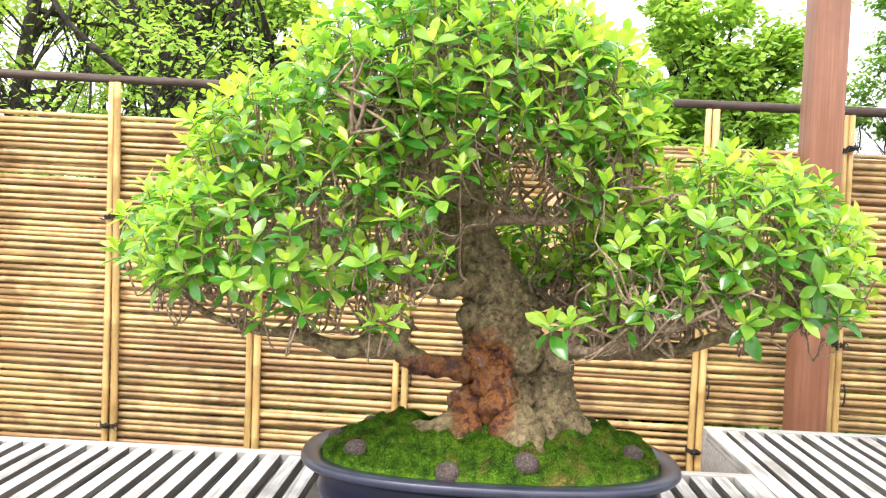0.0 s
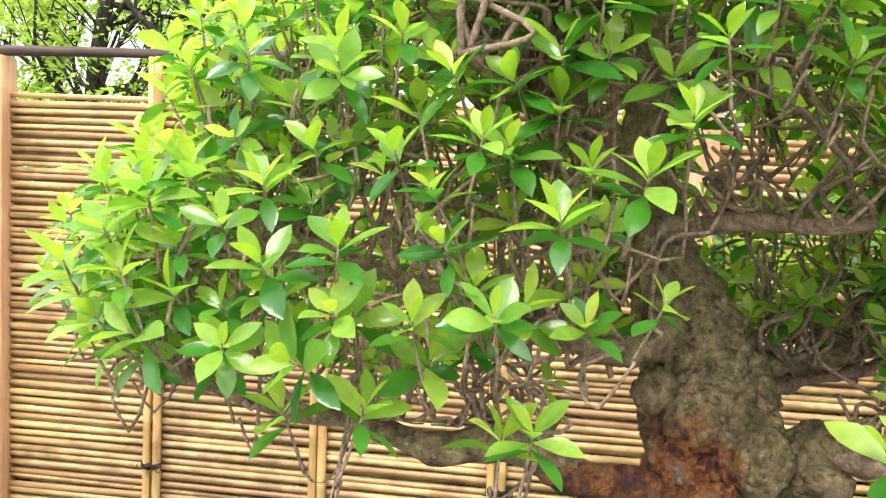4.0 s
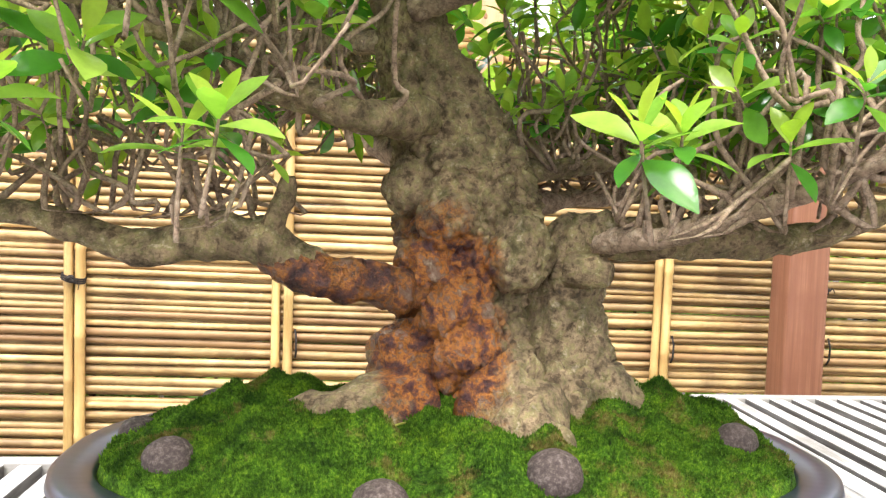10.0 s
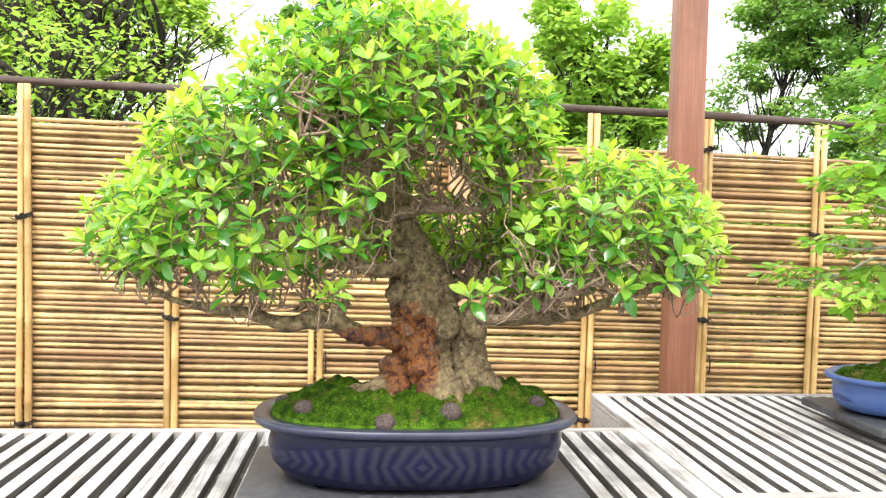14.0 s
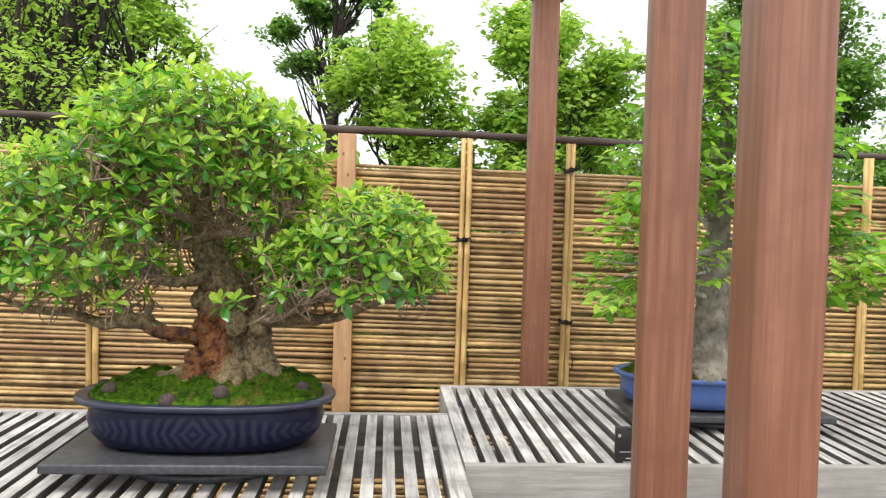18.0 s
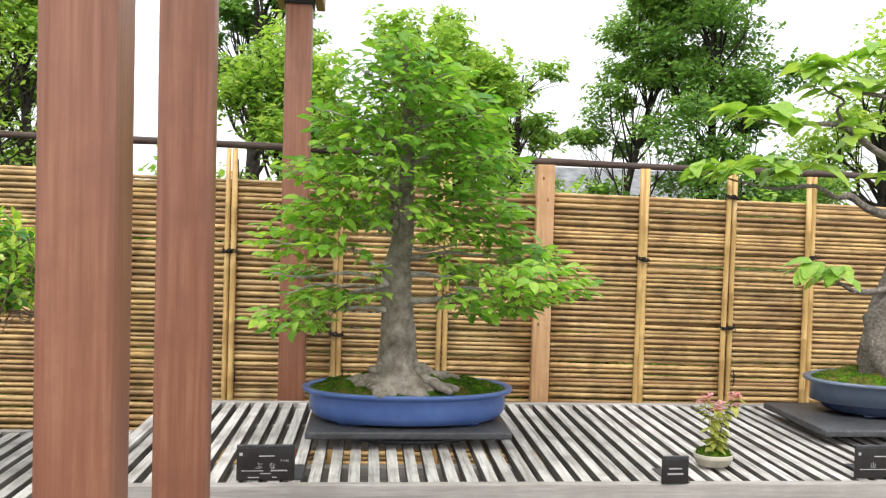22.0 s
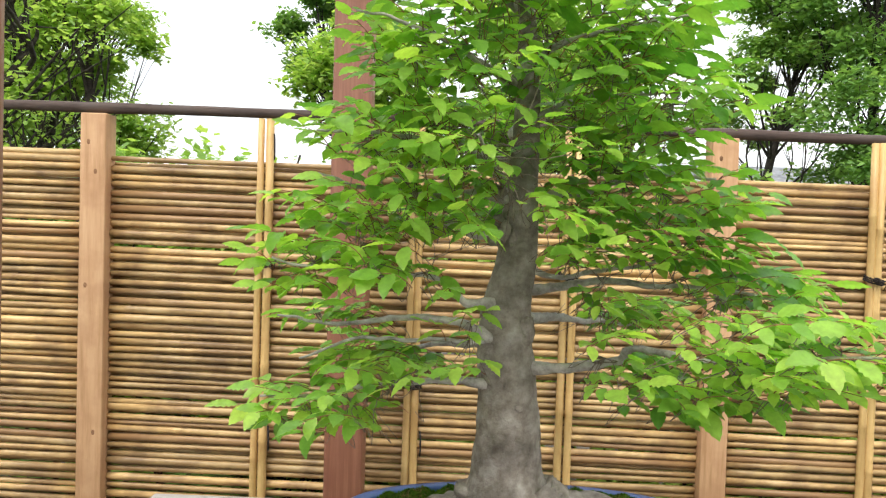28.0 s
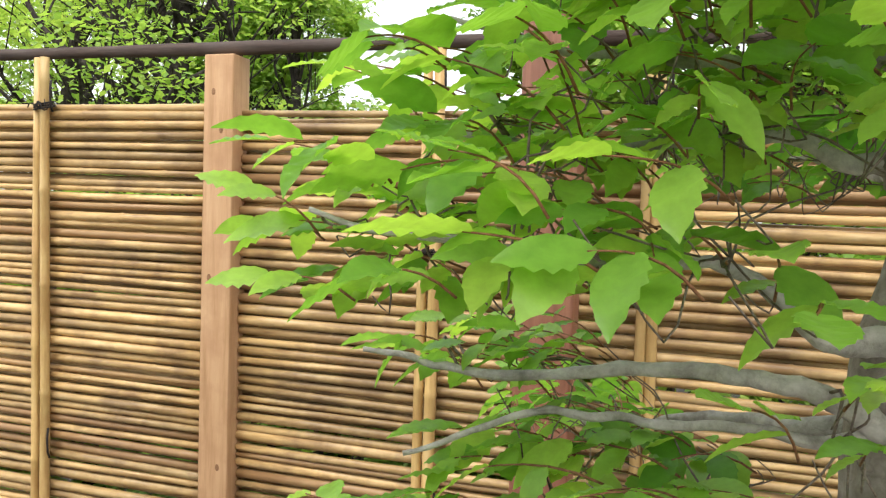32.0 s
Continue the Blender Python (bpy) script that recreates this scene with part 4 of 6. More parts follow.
# the second stem, grown against the first with a cleft between them, and the swellings on the rusty side
STEM1 = spline([(0.138, 1.215, 0.94, 0.066), (0.134, 1.213, 0.975, 0.054), (0.126, 1.21, 1.01, 0.041), (0.119, 1.207, 1.05, 0.034), (0.117, 1.205, 1.085, 0.033), (0.121, 1.203, 1.11, 0.029), (0.132, 1.19, 1.13, 0.022)], 90)
LUMPS1 = [(0.004, 1.193, 1.094, 0.030), (0.022, 1.18, 1.062, 0.032), (0.035, 1.172, 1.03, 0.034), (-0.004, 1.19, 1.02, 0.034), (0.052, 1.168, 1.0, 0.034), (0.075, 1.178, 1.11, 0.028), (0.02, 1.188, 1.135, 0.028), (0.1, 1.165, 0.985, 0.036), (-0.012, 1.205, 1.16, 0.022), (0.0, 1.19, 0.985, 0.036)]


def trunk_one(points, segs):
    v, f = tube_data(points, segs)
    c = np.repeat(points[:, :3], segs, axis=0)
    out = []
    for q, o in zip(v, c):
        d = q - o
        ang = math.atan2(d[1], d[0])
        z = q[2]
        flare = max(0.0, (1.02 - z) / 0.07)
        k = 1 + 0.12 * flare * math.sin(ang * 5 + 0.6) + 0.09 * noise.noise(Vector(q * 22)) + 0.09 * noise.noise(Vector(q * 48)) - 0.10 * max(0.0, 0.3 - abs(noise.noise(Vector(q * 60)))) + 0.06 * noise.noise(Vector(q * 120)) + 0.03 * noise.noise(Vector(q * 260))
        far = noise.voronoi(Vector((q[0] * 42, q[1] * 42, q[2] * 30)) + 0.5 * noise.noise_vector(Vector(q * 30)))[0]
        near = noise.voronoi(Vector(q * 95) + 0.6 * noise.noise_vector(Vector(q * 60)))[0]
        k -= 0.085 * max(0.0, 1 - (far[1] - far[0]) / 0.16) + 0.055 * max(0.0, 1 - (near[1] - near[0]) / 0.3)
        out.append(o + d * (k + 0.025))
    return np.array(out), f


for name, line, segs, label in (("trunk", TRUNK1, 190, "gnarled grey-brown trunk with a rust-coloured patch"), ("second_stem", STEM1, 110, "gnarled second stem grown against the trunk")):
    ts = Soup()
    tv, tf = trunk_one(line, segs)
    ts.add(tv - G0[:3], tf)
    part(name, ts.mesh(name, BARK_ONE), None, gardenia, label)
for k, (x, y, z, r) in enumerate(LUMPS1):
    lump = bmesh.new()
    bmesh.ops.create_icosphere(lump, subdivisions=5, radius=1.0)
    for v in lump.verts:
        n_ = v.co.copy()
        q = Vector((x, y, z)) + n_ * r
        near = noise.voronoi(q * 95 + 0.6 * noise.noise_vector(q * 60))[0]
        d = 1 + 0.22 * noise.noise(q * 38) + 0.12 * noise.noise(q * 80) + 0.06 * noise.noise(q * 170) - 0.10 * max(0.0, 1 - (near[1] - near[0]) / 0.3)
        v.co = (x + n_.x * r * d - G0[0], y + n_.y * r * d * 0.9 - G0[1], z + n_.z * r * d * 1.15 - G0[2])
    part("burl", lump, BARK_ONE, gardenia)
LIMBS1 = [
    [(0.02, 1.21, 1.068, 0.034), (-0.018, 1.178, 1.082, 0.024), (-0.05, 1.158, 1.094, 0.018), (-0.085, 1.15, 1.094, 0.0195), (-0.116, 1.15, 1.104, 0.0165)],
    [(-0.07, 1.152, 1.097, 0.012), (-0.10, 1.15, 1.103, 0.0185), (-0.122, 1.15, 1.111, 0.0215), (-0.16, 1.15, 1.116, 0.0195), (-0.20, 1.15, 1.114, 0.0165), (-0.24, 1.15, 1.123, 0.013), (-0.283, 1.148, 1.127, 0.0105), (-0.33, 1.14, 1.134, 0.009), (-0.40, 1.13, 1.16, 0.006), (-0.46, 1.12, 1.20, 0.004)],
    [(0.105, 1.215, 1.105, 0.030), (0.135, 1.175, 1.131, 0.023), (0.161, 1.158, 1.125, 0.0215), (0.208, 1.15, 1.121, 0.019), (0.256, 1.15, 1.128, 0.016), (0.304, 1.148, 1.139, 0.013), (0.377, 1.145, 1.157, 0.009), (0.46, 1.14, 1.19, 0.005)],
    [(0.0, 1.21, 1.212, 0.022), (-0.031, 1.15, 1.213, 0.0155), (-0.061, 1.125, 1.21, 0.015), (-0.111, 1.12, 1.218, 0.013), (-0.152, 1.115, 1.242, 0.010), (-0.22, 1.08, 1.265, 0.007), (-0.30, 1.05, 1.295, 0.004)],
    [(0.05, 1.25, 1.17, 0.02), (0.12, 1.27, 1.185, 0.013), (0.22, 1.29, 1.20, 0.009), (0.34, 1.3, 1.235, 0.005)],
    [(-0.01, 1.22, 1.30, 0.013), (0.05, 1.17, 1.31, 0.0105), (0.12, 1.12, 1.32, 0.008), (0.2, 1.08, 1.36, 0.004)],
    [(-0.02, 1.24, 1.28, 0.014), (-0.10, 1.28, 1.29, 0.010), (-0.2, 1.32, 1.31, 0.007), (-0.3, 1.33, 1.35, 0.004)],
    [(-0.025, 1.22, 1.34, 0.012), (-0.07, 1.13, 1.36, 0.009), (-0.13, 1.04, 1.39, 0.006), (-0.17, 0.98, 1.42, 0.003)],
    [(-0.03, 1.25, 1.38, 0.011), (-0.12, 1.24, 1.41, 0.008), (-0.2, 1.22, 1.46, 0.005)],
    [(-0.02, 1.25, 1.40, 0.011), (0.05, 1.3, 1.43, 0.008), (0.14, 1.33, 1.47, 0.005)],
    [(-0.02, 1.24, 1.44, 0.01), (0.06, 1.18, 1.48, 0.007), (0.13, 1.12, 1.52, 0.004)],
    [(0.0, 1.26, 1.18, 0.018), (-0.04, 1.36, 1.2, 0.012), (-0.06, 1.45, 1.24, 0.007), (-0.08, 1.5, 1.3, 0.004)],
    [(0.06, 1.24, 1.14, 0.018), (0.14, 1.32, 1.15, 0.012), (0.24, 1.38, 1.17, 0.008), (0.3, 1.42, 1.22, 0.004)],
    [(0.12, 1.19, 1.125, 0.013), (0.17, 1.1, 1.135, 0.009), (0.23, 1.03, 1.16, 0.006), (0.28, 0.97, 1.2, 0.003)],
]
limbs1 = [spline([(x, y, z + 0.006 * math.sin(37 * x + 11 * y), r * 0.82) for x, y, z, r in l_], 40) for l_ in LIMBS1]
for k, l_ in enumerate(limbs1):
    part("limb", tube_mesh("limb", l_ - G0, BARK_RUST if k == 0 else BARK_TWIG if k > 4 else BARK_ONE, 16, rough=0.42, scale=55), None, gardenia, "rust-coloured stub of a limb" if k == 0 else "")
# surface roots
for pts in ([(0.0, 1.17, 0.99, 0.035), (-0.05, 1.15, 0.99, 0.026), (-0.09, 1.16, 0.985, 0.015), (-0.13, 1.18, 0.975, 0.008)], [(0.06, 1.15, 1.0, 0.04), (0.075, 1.11, 0.985, 0.028), (0.09, 1.08, 0.972, 0.014)], [(0.13, 1.2, 1.0, 0.04), (0.17, 1.18, 0.985, 0.022), (0.2, 1.17, 0.965, 0.01)]):
    part("surface_root", tube_mesh("surface_root", spline(pts, 16) - G0, BARK_ONE, 14, rough=0.35, scale=50), None, gardenia)
part("stub", tube_mesh("stub", spline([(-0.114, 1.145, 1.11, 0.011), (-0.109, 1.142, 1.132, 0.0085), (-0.102, 1.141, 1.152, 0.0075), (-0.101, 1.14, 1.163, 0.004)], 12) - G0, BARK_ONE, 12, rough=0.3, scale=70), None, gardenia, "short upright stub of a limb")
part("stub", tube_mesh("stub", np.array([(0.115, 1.18, 1.10, 0.016), (0.135, 1.165, 1.098, 0.013), (0.142, 1.16, 1.097, 0.009)]) - G0, BARK_ONE, 10, rough=0.2, scale=60), None, gardenia, "cut branch stub")
LOBES1 = [((-0.045, 1.20, 1.43), (0.285, 0.255, 0.25)), ((-0.28, 1.15, 1.265), (0.25, 0.23, 0.14)), ((-0.26, 1.18, 1.385), (0.19, 0.21, 0.15)), ((0.355, 1.15, 1.262), (0.19, 0.21, 0.155)), ((0.10, 1.22, 1.47), (0.165, 0.21, 0.16)), ((-0.12, 1.06, 1.29), (0.20, 0.14, 0.13)), ((0.15, 1.40, 1.25), (0.16, 0.1, 0.1))]
tips1 = spread(lobes_points(LOBES1, 6500, 11, -0.42, (0.76, 1.03)), 0.0318)
inner1 = [t for t in spread(lobes_points(LOBES1, 1600, 12, -0.5, (0.35, 0.75)), 0.058) if t[0][1] > 1.27 or (t[0][1] > 1.12 and abs(t[0][0] - 0.03) > 0.13)]
KEY1 = [(0.086, 0.955, 1.186), (0.112, 0.965, 1.19), (-0.115, 0.95, 1.186), (-0.135, 0.965, 1.178), (-0.275, 0.96, 1.187), (-0.218, 0.95, 1.194), (-0.042, 0.95, 1.267), (-0.105, 0.945, 1.314), (0.165, 0.935, 1.285), (0.20, 0.95, 1.215), (0.245, 0.94, 1.25), (-0.19, 0.945, 1.25), (-0.235, 0.94, 1.295), (-0.15, 0.935, 1.36), (-0.03, 0.96, 1.375), (0.19, 1.0, 1.19)]
tips1 = [t for t in tips1 if t[0][1] < 1.28 or t[0][2] < 1.3 or hash_index(t[0], 5) > 1]
tips1 = [t for t in tips1 if all(np.linalg.norm(t[0] - np.array(k)) > 0.038 for k in KEY1)]
tips1 += [(np.array(k), np.array((0.0, -0.6, 0.8))) for k in KEY1]
# keep the window open through which the trunk and the under-limbs show
tips1 = [t for t in tips1 if not (-0.06 < t[0][0] < 0.15 and t[0][1] < 1.15 and t[0][2] < 1.45 - 1.4 * abs(t[0][0] - 0.04)) or any(np.linalg.norm(t[0] - np.array(k)) < 1e-6 for k in KEY1)]
rn = np.random.RandomState(4)
ros = [soup_template(rosette(k, 1.0, 0.3 if k < 11 else 0.75)) for k in range(13)]
placed1, shoots1 = [], []
# bare and half-leaved shoots that crowd the inside of the crown
brush1 = []
rb = np.random.RandomState(31)
for k in range(380):
    l_ = limbs1[rb.randint(1, len(limbs1))]
    b_ = l_[rb.randint(8, 40), :3]
    ln = rb.uniform(0.05, 0.15)
    d = np.array([rb.normal() * 0.32, rb.normal() * 0.32 - 0.06, rb.uniform(0.5, 1.0)])
    d /= np.linalg.norm(d)
    w1, w2, w3 = rb.normal(size=3) * 0.02, rb.normal(size=3) * 0.017, rb.normal(size=3) * 0.012
    e = b_ + d * ln
    brush1.append([(*b_, 0.0026), (*(b_ + d * ln * 0.25 + w1 * 0.8), 0.0022), (*(b_ + d * ln * 0.5 - w2), 0.0019), (*(b_ + d * ln * 0.78 + w3), 0.0016), (*e, 0.0013)])
    if rb.rand() < 0.6 and not (-0.05 < e[0] < 0.14 and e[1] < 1.2 and e[2] < 1.40):
        placed1.append((e, direct(d, rb.uniform(0, 6.3), e - G0[:3], rb.uniform(0.6, 0.95))))
for p, n_ in tips1 + inner1:
    ax = np.array(n_) * 0.55 + np.array([0, 0, 0.75]) + rn.normal(size=3) * 0.2
    ax /= np.linalg.norm(ax)
    big = rn.uniform(0.72, 1.02)
    foot_p = p - ax * 0.055 * big
    foot_p[2] = max(foot_p[2], 1.142)
    shoots1.append((foot_p, ax))
    placed1.append((p, direct(ax, rn.uniform(0, 6.3), p - G0[:3], big)))
foliage("leaf_whorl", gardenia, ros, (LEAF_YOUNG, LEAF_OLD, BARK_TWIG, LEAF_NEW), placed1, lambda p: p[1] + 0.3 * abs(p[0] + 0.05), "dense crown of glossy green leaf whorls")
tw = grow_twigs(shoots1, [l_[8:] for l_ in limbs1] + [TRUNK1[170:]], 5, 6, 0.0018, 0.5, 0.016)
for b_ in brush1:
    line = spline(b_, 18)
    line[:, 3] *= 1 + 0.14 * (np.arange(18) % 2)
    tw.add(*tube_data(line, 5, cap=False))
for v in tw.v:
    v[:, 2] = np.where(v[:, 2] < 1.135, 1.135 + 0.2 * (v[:, 2] - 1.135), v[:, 2])  # twigs spread level above the lowest limbs
tw.v = [v - G0[:3] for v in tw.v]
part("branchwork", tw.mesh("branchwork", BARK_TWIG), None, gardenia, kind="stuff")
straw = tagged(new("straw", tube_mesh("straw", [(-0.045, 1.098, 0.9905, 0.0011), (-0.03, 1.105, 0.993, 0.0011), (-0.015, 1.116, 0.994, 0.0008)], LEAF_LIME, 5)), "short dry straw lying on the moss", "straw")


# ---------------------------------------------------------------- second tree: beech in a blue pot
slab(1.096, 1.652, 1.44, 1.768, 0.824, 0.844, "dark grey slab carrying a blue bonsai pot")
turntable(1.385, 1.61, BENCH_Z, 0.824, 0.19)
POT2 = (1.375, 1.602)
pot("blue_pot", *POT2, 0.844, 0.939, 0.302, 0.158, 2.15, (GLAZE_BLUE, GLAZE_BLUE), "mid-blue glazed shallow oval bonsai pot", 0.9, 0.022, True, 0.03)
moss2, lift2 = moss_bed("moss_bed", *POT2, 0.279, 0.135, 2.15, 0.929, 0.022, 9, (MOSS_DRY, MOSS), "patchy green and brown moss in a blue pot", 22000, [(-0.02, 0.0, 0.12, 0.012), (-0.2, -0.05, 0.04, 0.01), (0.18, -0.06, 0.04, 0.008), (-0.06, -0.11, 0.03, 0.008)], 0.0032)
beech = thing("beech_bonsai", (1.34, 1.575, 0.95), "upright beech bonsai with smooth grey trunk and fresh leaves", "bonsai tree", "bonsai trees")
B0 = np.array([1.333, 1.57, 0.95, 0.0])
TRUNK2 = spline([(1.335, 1.565, 0.935, 0.115), (1.335, 1.565, 0.96, 0.094), (1.334, 1.565, 0.985, 0.072), (1.333, 1.563, 1.02, 0.056), (1.332, 1.56, 1.07, 0.0515), (1.331, 1.555, 1.13, 0.048), (1.327, 1.55, 1.19, 0.0445), (1.323, 1.548, 1.25, 0.0405), (1.328, 1.548, 1.30, 0.036),
                 (1.339, 1.548, 1.36, 0.0305), (1.34, 1.548, 1.41, 0.029), (1.343, 1.548, 1.47, 0.0235), (1.347, 1.55, 1.58, 0.0195), (1.344, 1.55, 1.70, 0.014), (1.336, 1.55, 1.81, 0.009), (1.333, 1.55, 1.92, 0.003)], 90)
tv, tf = tube_data(TRUNK2, 48)
tc = np.repeat(TRUNK2[:, :3], 48, axis=0)
tv = np.array([o + (q - o) * (1 + max(0.0, (1.0 - q[2]) / 0.07) * 0.2 * math.sin(6 * math.atan2(q[1] - o[1], q[0] - o[0]) + 1) + 0.08 * noise.noise(Vector(q * 18)) + 0.045 * noise.noise(Vector(q * 45)) + 0.02 * noise.noise(Vector(q * 110))) for q, o in zip(tv, tc)])
ts = Soup()
ts.add(tv - B0[:3], tf)
part("trunk", ts.mesh("trunk", BARK_BEECH), None, beech, "smooth pale grey trunk")
rn = np.random.RandomState(8)
for k in range(22):
    a = 2 * math.pi * k / 22 + rn.uniform(-0.15, 0.15)
    ln = rn.uniform(0.095, 0.14) * (1.25 if math.cos(a) > 0.3 else 0.95)
    c, s_ = math.cos(a), math.sin(a)
    w = rn.uniform(-0.8, 0.8)
    sy = 0.72
    pts = [(1.336 + 0.06 * c, 1.565 + 0.06 * s_ * sy, 0.994, 0.022), (1.336 + ln * 0.55 * c, 1.565 + ln * 0.55 * s_ * sy, 0.968 + 0.004 * math.sin(5 * k), 0.018), (1.336 + ln * 0.85 * math.cos(a + w * 0.4), 1.565 + ln * 0.85 * sy * math.sin(a + w * 0.4), 0.959 + 0.004 * math.cos(3 * k), 0.014), (1.336 + ln * 1.25 * math.cos(a + w * 0.6), 1.565 + ln * 1.15 * sy * math.sin(a + w * 0.6), 0.945, 0.008)]
    part("surface_root", tube_mesh("surface_root", spline(pts, 18) - B0, BARK_BEECH, 10, rough=0.45, scale=60), None, beech)
KNOTS2 = [(1.303, 1.528, 1.388, 0.017, 0.9), (1.309, 1.536, 1.405, 0.013, 1.1), (1.317, 1.515, 1.397, 0.010, 1.5), (1.328, 1.516, 1.385, 0.007, 2.2), (1.353, 1.522, 1.248, 0.012, 1.8), (1.345, 1.507, 1.13, 0.006, 1.2), (1.306, 1.525, 1.455, 0.010, 1.0), (1.338, 1.521, 1.452, 0.007, 1.6)]
for x, y, z, r, sc in KNOTS2:
    bm = bmesh.new()
    bmesh.ops.create_icosphere(bm, subdivisions=4, radius=r)
    for v in bm.verts:
        q = v.co + Vector((x, y, z))
        d = 1 + 0.5 * noise.noise(q * 70) + 0.22 * noise.noise(q * 190)
        v.co = Vector((v.co.x * d + x - B0[0], v.co.y * d * 0.8 + y - B0[1], v.co.z * d * sc + z - B0[2]))
    part("burl", bm, BARK_BEECH, beech, "swollen scar on the trunk")
LIMBS2 = [
    [(1.30, 1.556, 1.232, 0.011), (1.272, 1.552, 1.25, 0.0095), (1.22, 1.548, 1.264, 0.0085), (1.16, 1.55, 1.262, 0.007), (1.05, 1.56, 1.248, 0.0045), (0.98, 1.55, 1.262, 0.0025)],
    [(1.30, 1.56, 1.228, 0.006), (1.25, 1.556, 1.231, 0.0055), (1.16, 1.558, 1.231, 0.0048), (1.10, 1.55, 1.228, 0.004), (1.02, 1.53, 1.20, 0.0025)],
    [(1.30, 1.555, 1.282, 0.0105), (1.262, 1.552, 1.288, 0.0095), (1.238, 1.545, 1.312, 0.0075), (1.205, 1.53, 1.327, 0.006), (1.12, 1.47, 1.335, 0.0048), (1.05, 1.44, 1.34, 0.0035), (1.0, 1.43, 1.35, 0.002)],
    [(1.31, 1.575, 1.388, 0.0105), (1.275, 1.572, 1.388, 0.009), (1.238, 1.565, 1.407, 0.007), (1.187, 1.565, 1.40, 0.006), (1.13, 1.56, 1.392, 0.005), (1.02, 1.55, 1.41, 0.003)],
    [(1.36, 1.578, 1.184, 0.014), (1.40, 1.572, 1.19, 0.0125), (1.45, 1.56, 1.20, 0.0115), (1.488, 1.548, 1.208, 0.0105), (1.507, 1.53, 1.23, 0.009), (1.59, 1.45, 1.23, 0.0075), (1.67, 1.36, 1.245, 0.005), (1.75, 1.27, 1.27, 0.0025)],
    [(1.355, 1.585, 1.304, 0.0105), (1.412, 1.575, 1.315, 0.0095), (1.485, 1.565, 1.328, 0.0075), (1.53, 1.55, 1.322, 0.0062), (1.62, 1.52, 1.32, 0.0045), (1.74, 1.5, 1.30, 0.0025)],
    [(1.355, 1.59, 1.447, 0.0105), (1.40, 1.585, 1.452, 0.0095), (1.464, 1.575, 1.466, 0.008), (1.55, 1.56, 1.488, 0.006), (1.62, 1.54, 1.48, 0.003)],
    [(1.325, 1.575, 1.444, 0.009), (1.255, 1.56, 1.45, 0.0075), (1.194, 1.555, 1.446, 0.0062), (1.13, 1.55, 1.451, 0.005), (1.04, 1.53, 1.47, 0.0025)],
    [(1.35, 1.585, 1.335, 0.007), (1.40, 1.57, 1.328, 0.006), (1.46, 1.54, 1.342, 0.0048), (1.53, 1.50, 1.36, 0.003)],
    [(1.30, 1.56, 1.16, 0.009), (1.25, 1.558, 1.172, 0.008), (1.196, 1.557, 1.165, 0.007), (1.142, 1.555, 1.163, 0.006), (1.06, 1.53, 1.15, 0.0045), (0.97, 1.5, 1.145, 0.0025)],
    [(1.35, 1.59, 1.565, 0.009), (1.406, 1.57, 1.585, 0.0075), (1.45, 1.55, 1.599, 0.006), (1.54, 1.52, 1.60, 0.003)],
    [(1.31, 1.6, 1.50, 0.010), (1.24, 1.56, 1.52, 0.007), (1.14, 1.52, 1.53, 0.005), (1.04, 1.5, 1.53, 0.0025)],
    [(1.32, 1.58, 1.46, 0.009), (1.30, 1.5, 1.48, 0.007), (1.28, 1.4, 1.50, 0.005), (1.27, 1.33, 1.51, 0.0025)],
    [(1.32, 1.58, 1.62, 0.008), (1.25, 1.52, 1.65, 0.006), (1.16, 1.48, 1.68, 0.004), (1.1, 1.46, 1.69, 0.002)],
    [(1.33, 1.58, 1.64, 0.008), (1.4, 1.52, 1.67, 0.006), (1.5, 1.48, 1.69, 0.004), (1.58, 1.46, 1.7, 0.002)],
    [(1.32, 1.6, 1.74, 0.006), (1.26, 1.56, 1.78, 0.0045), (1.2, 1.54, 1.82, 0.0025)],
    [(1.33, 1.6, 1.75, 0.006), (1.4, 1.57, 1.79, 0.0045), (1.46, 1.55, 1.82, 0.0025)],
    [(1.335, 1.64, 1.36, 0.012), (1.33, 1.74, 1.39, 0.008), (1.3, 1.84, 1.41, 0.005), (1.27, 1.92, 1.42, 0.003)],
    [(1.33, 1.63, 1.55, 0.01), (1.36, 1.72, 1.58, 0.007), (1.4, 1.82, 1.6, 0.004)],
    [(1.30, 1.62, 1.22, 0.010), (1.22, 1.70, 1.20, 0.007), (1.14, 1.79, 1.17, 0.005), (1.08, 1.86, 1.15, 0.003)],
    [(1.37, 1.62, 1.26, 0.010), (1.46, 1.7, 1.25, 0.007), (1.56, 1.78, 1.24, 0.004)],
]


def winding(line, amount, seed):
    """Bends a limb from side to side, most in its middle, with small kinks."""
    out = np.array(line)
    for k, q in enumerate(out):
        u = k / (len(out) - 1)
        f = amount * min(1.0, 4 * u)
        p = Vector((q[0] * 16, q[1] * 16, seed * 3.7))
        out[k, :3] += f * np.array([0.4 * noise.noise(p * 1.3), noise.noise(p + Vector((0, 0, 40))) + 0.5 * noise.noise(p * 2.7), noise.noise(p + Vector((0, 0, 80))) + 0.5 * noise.noise(p * 2.9)])
    return out


def rooted(l_):
    """Starts a limb inside the trunk, with a slight collar where it leaves the bark."""
    x, y, z, r = l_[0]
    core = TRUNK2[np.argmin(np.abs(TRUNK2[:, 2] - (z - 0.008)))]
    return [(core[0], core[1], z - 0.006, r * 0.95), (x, y - 0.034, z, r * 0.92)] + [(a, b - 0.048, c, d * 0.66) for a, b, c, d in l_[1:]]


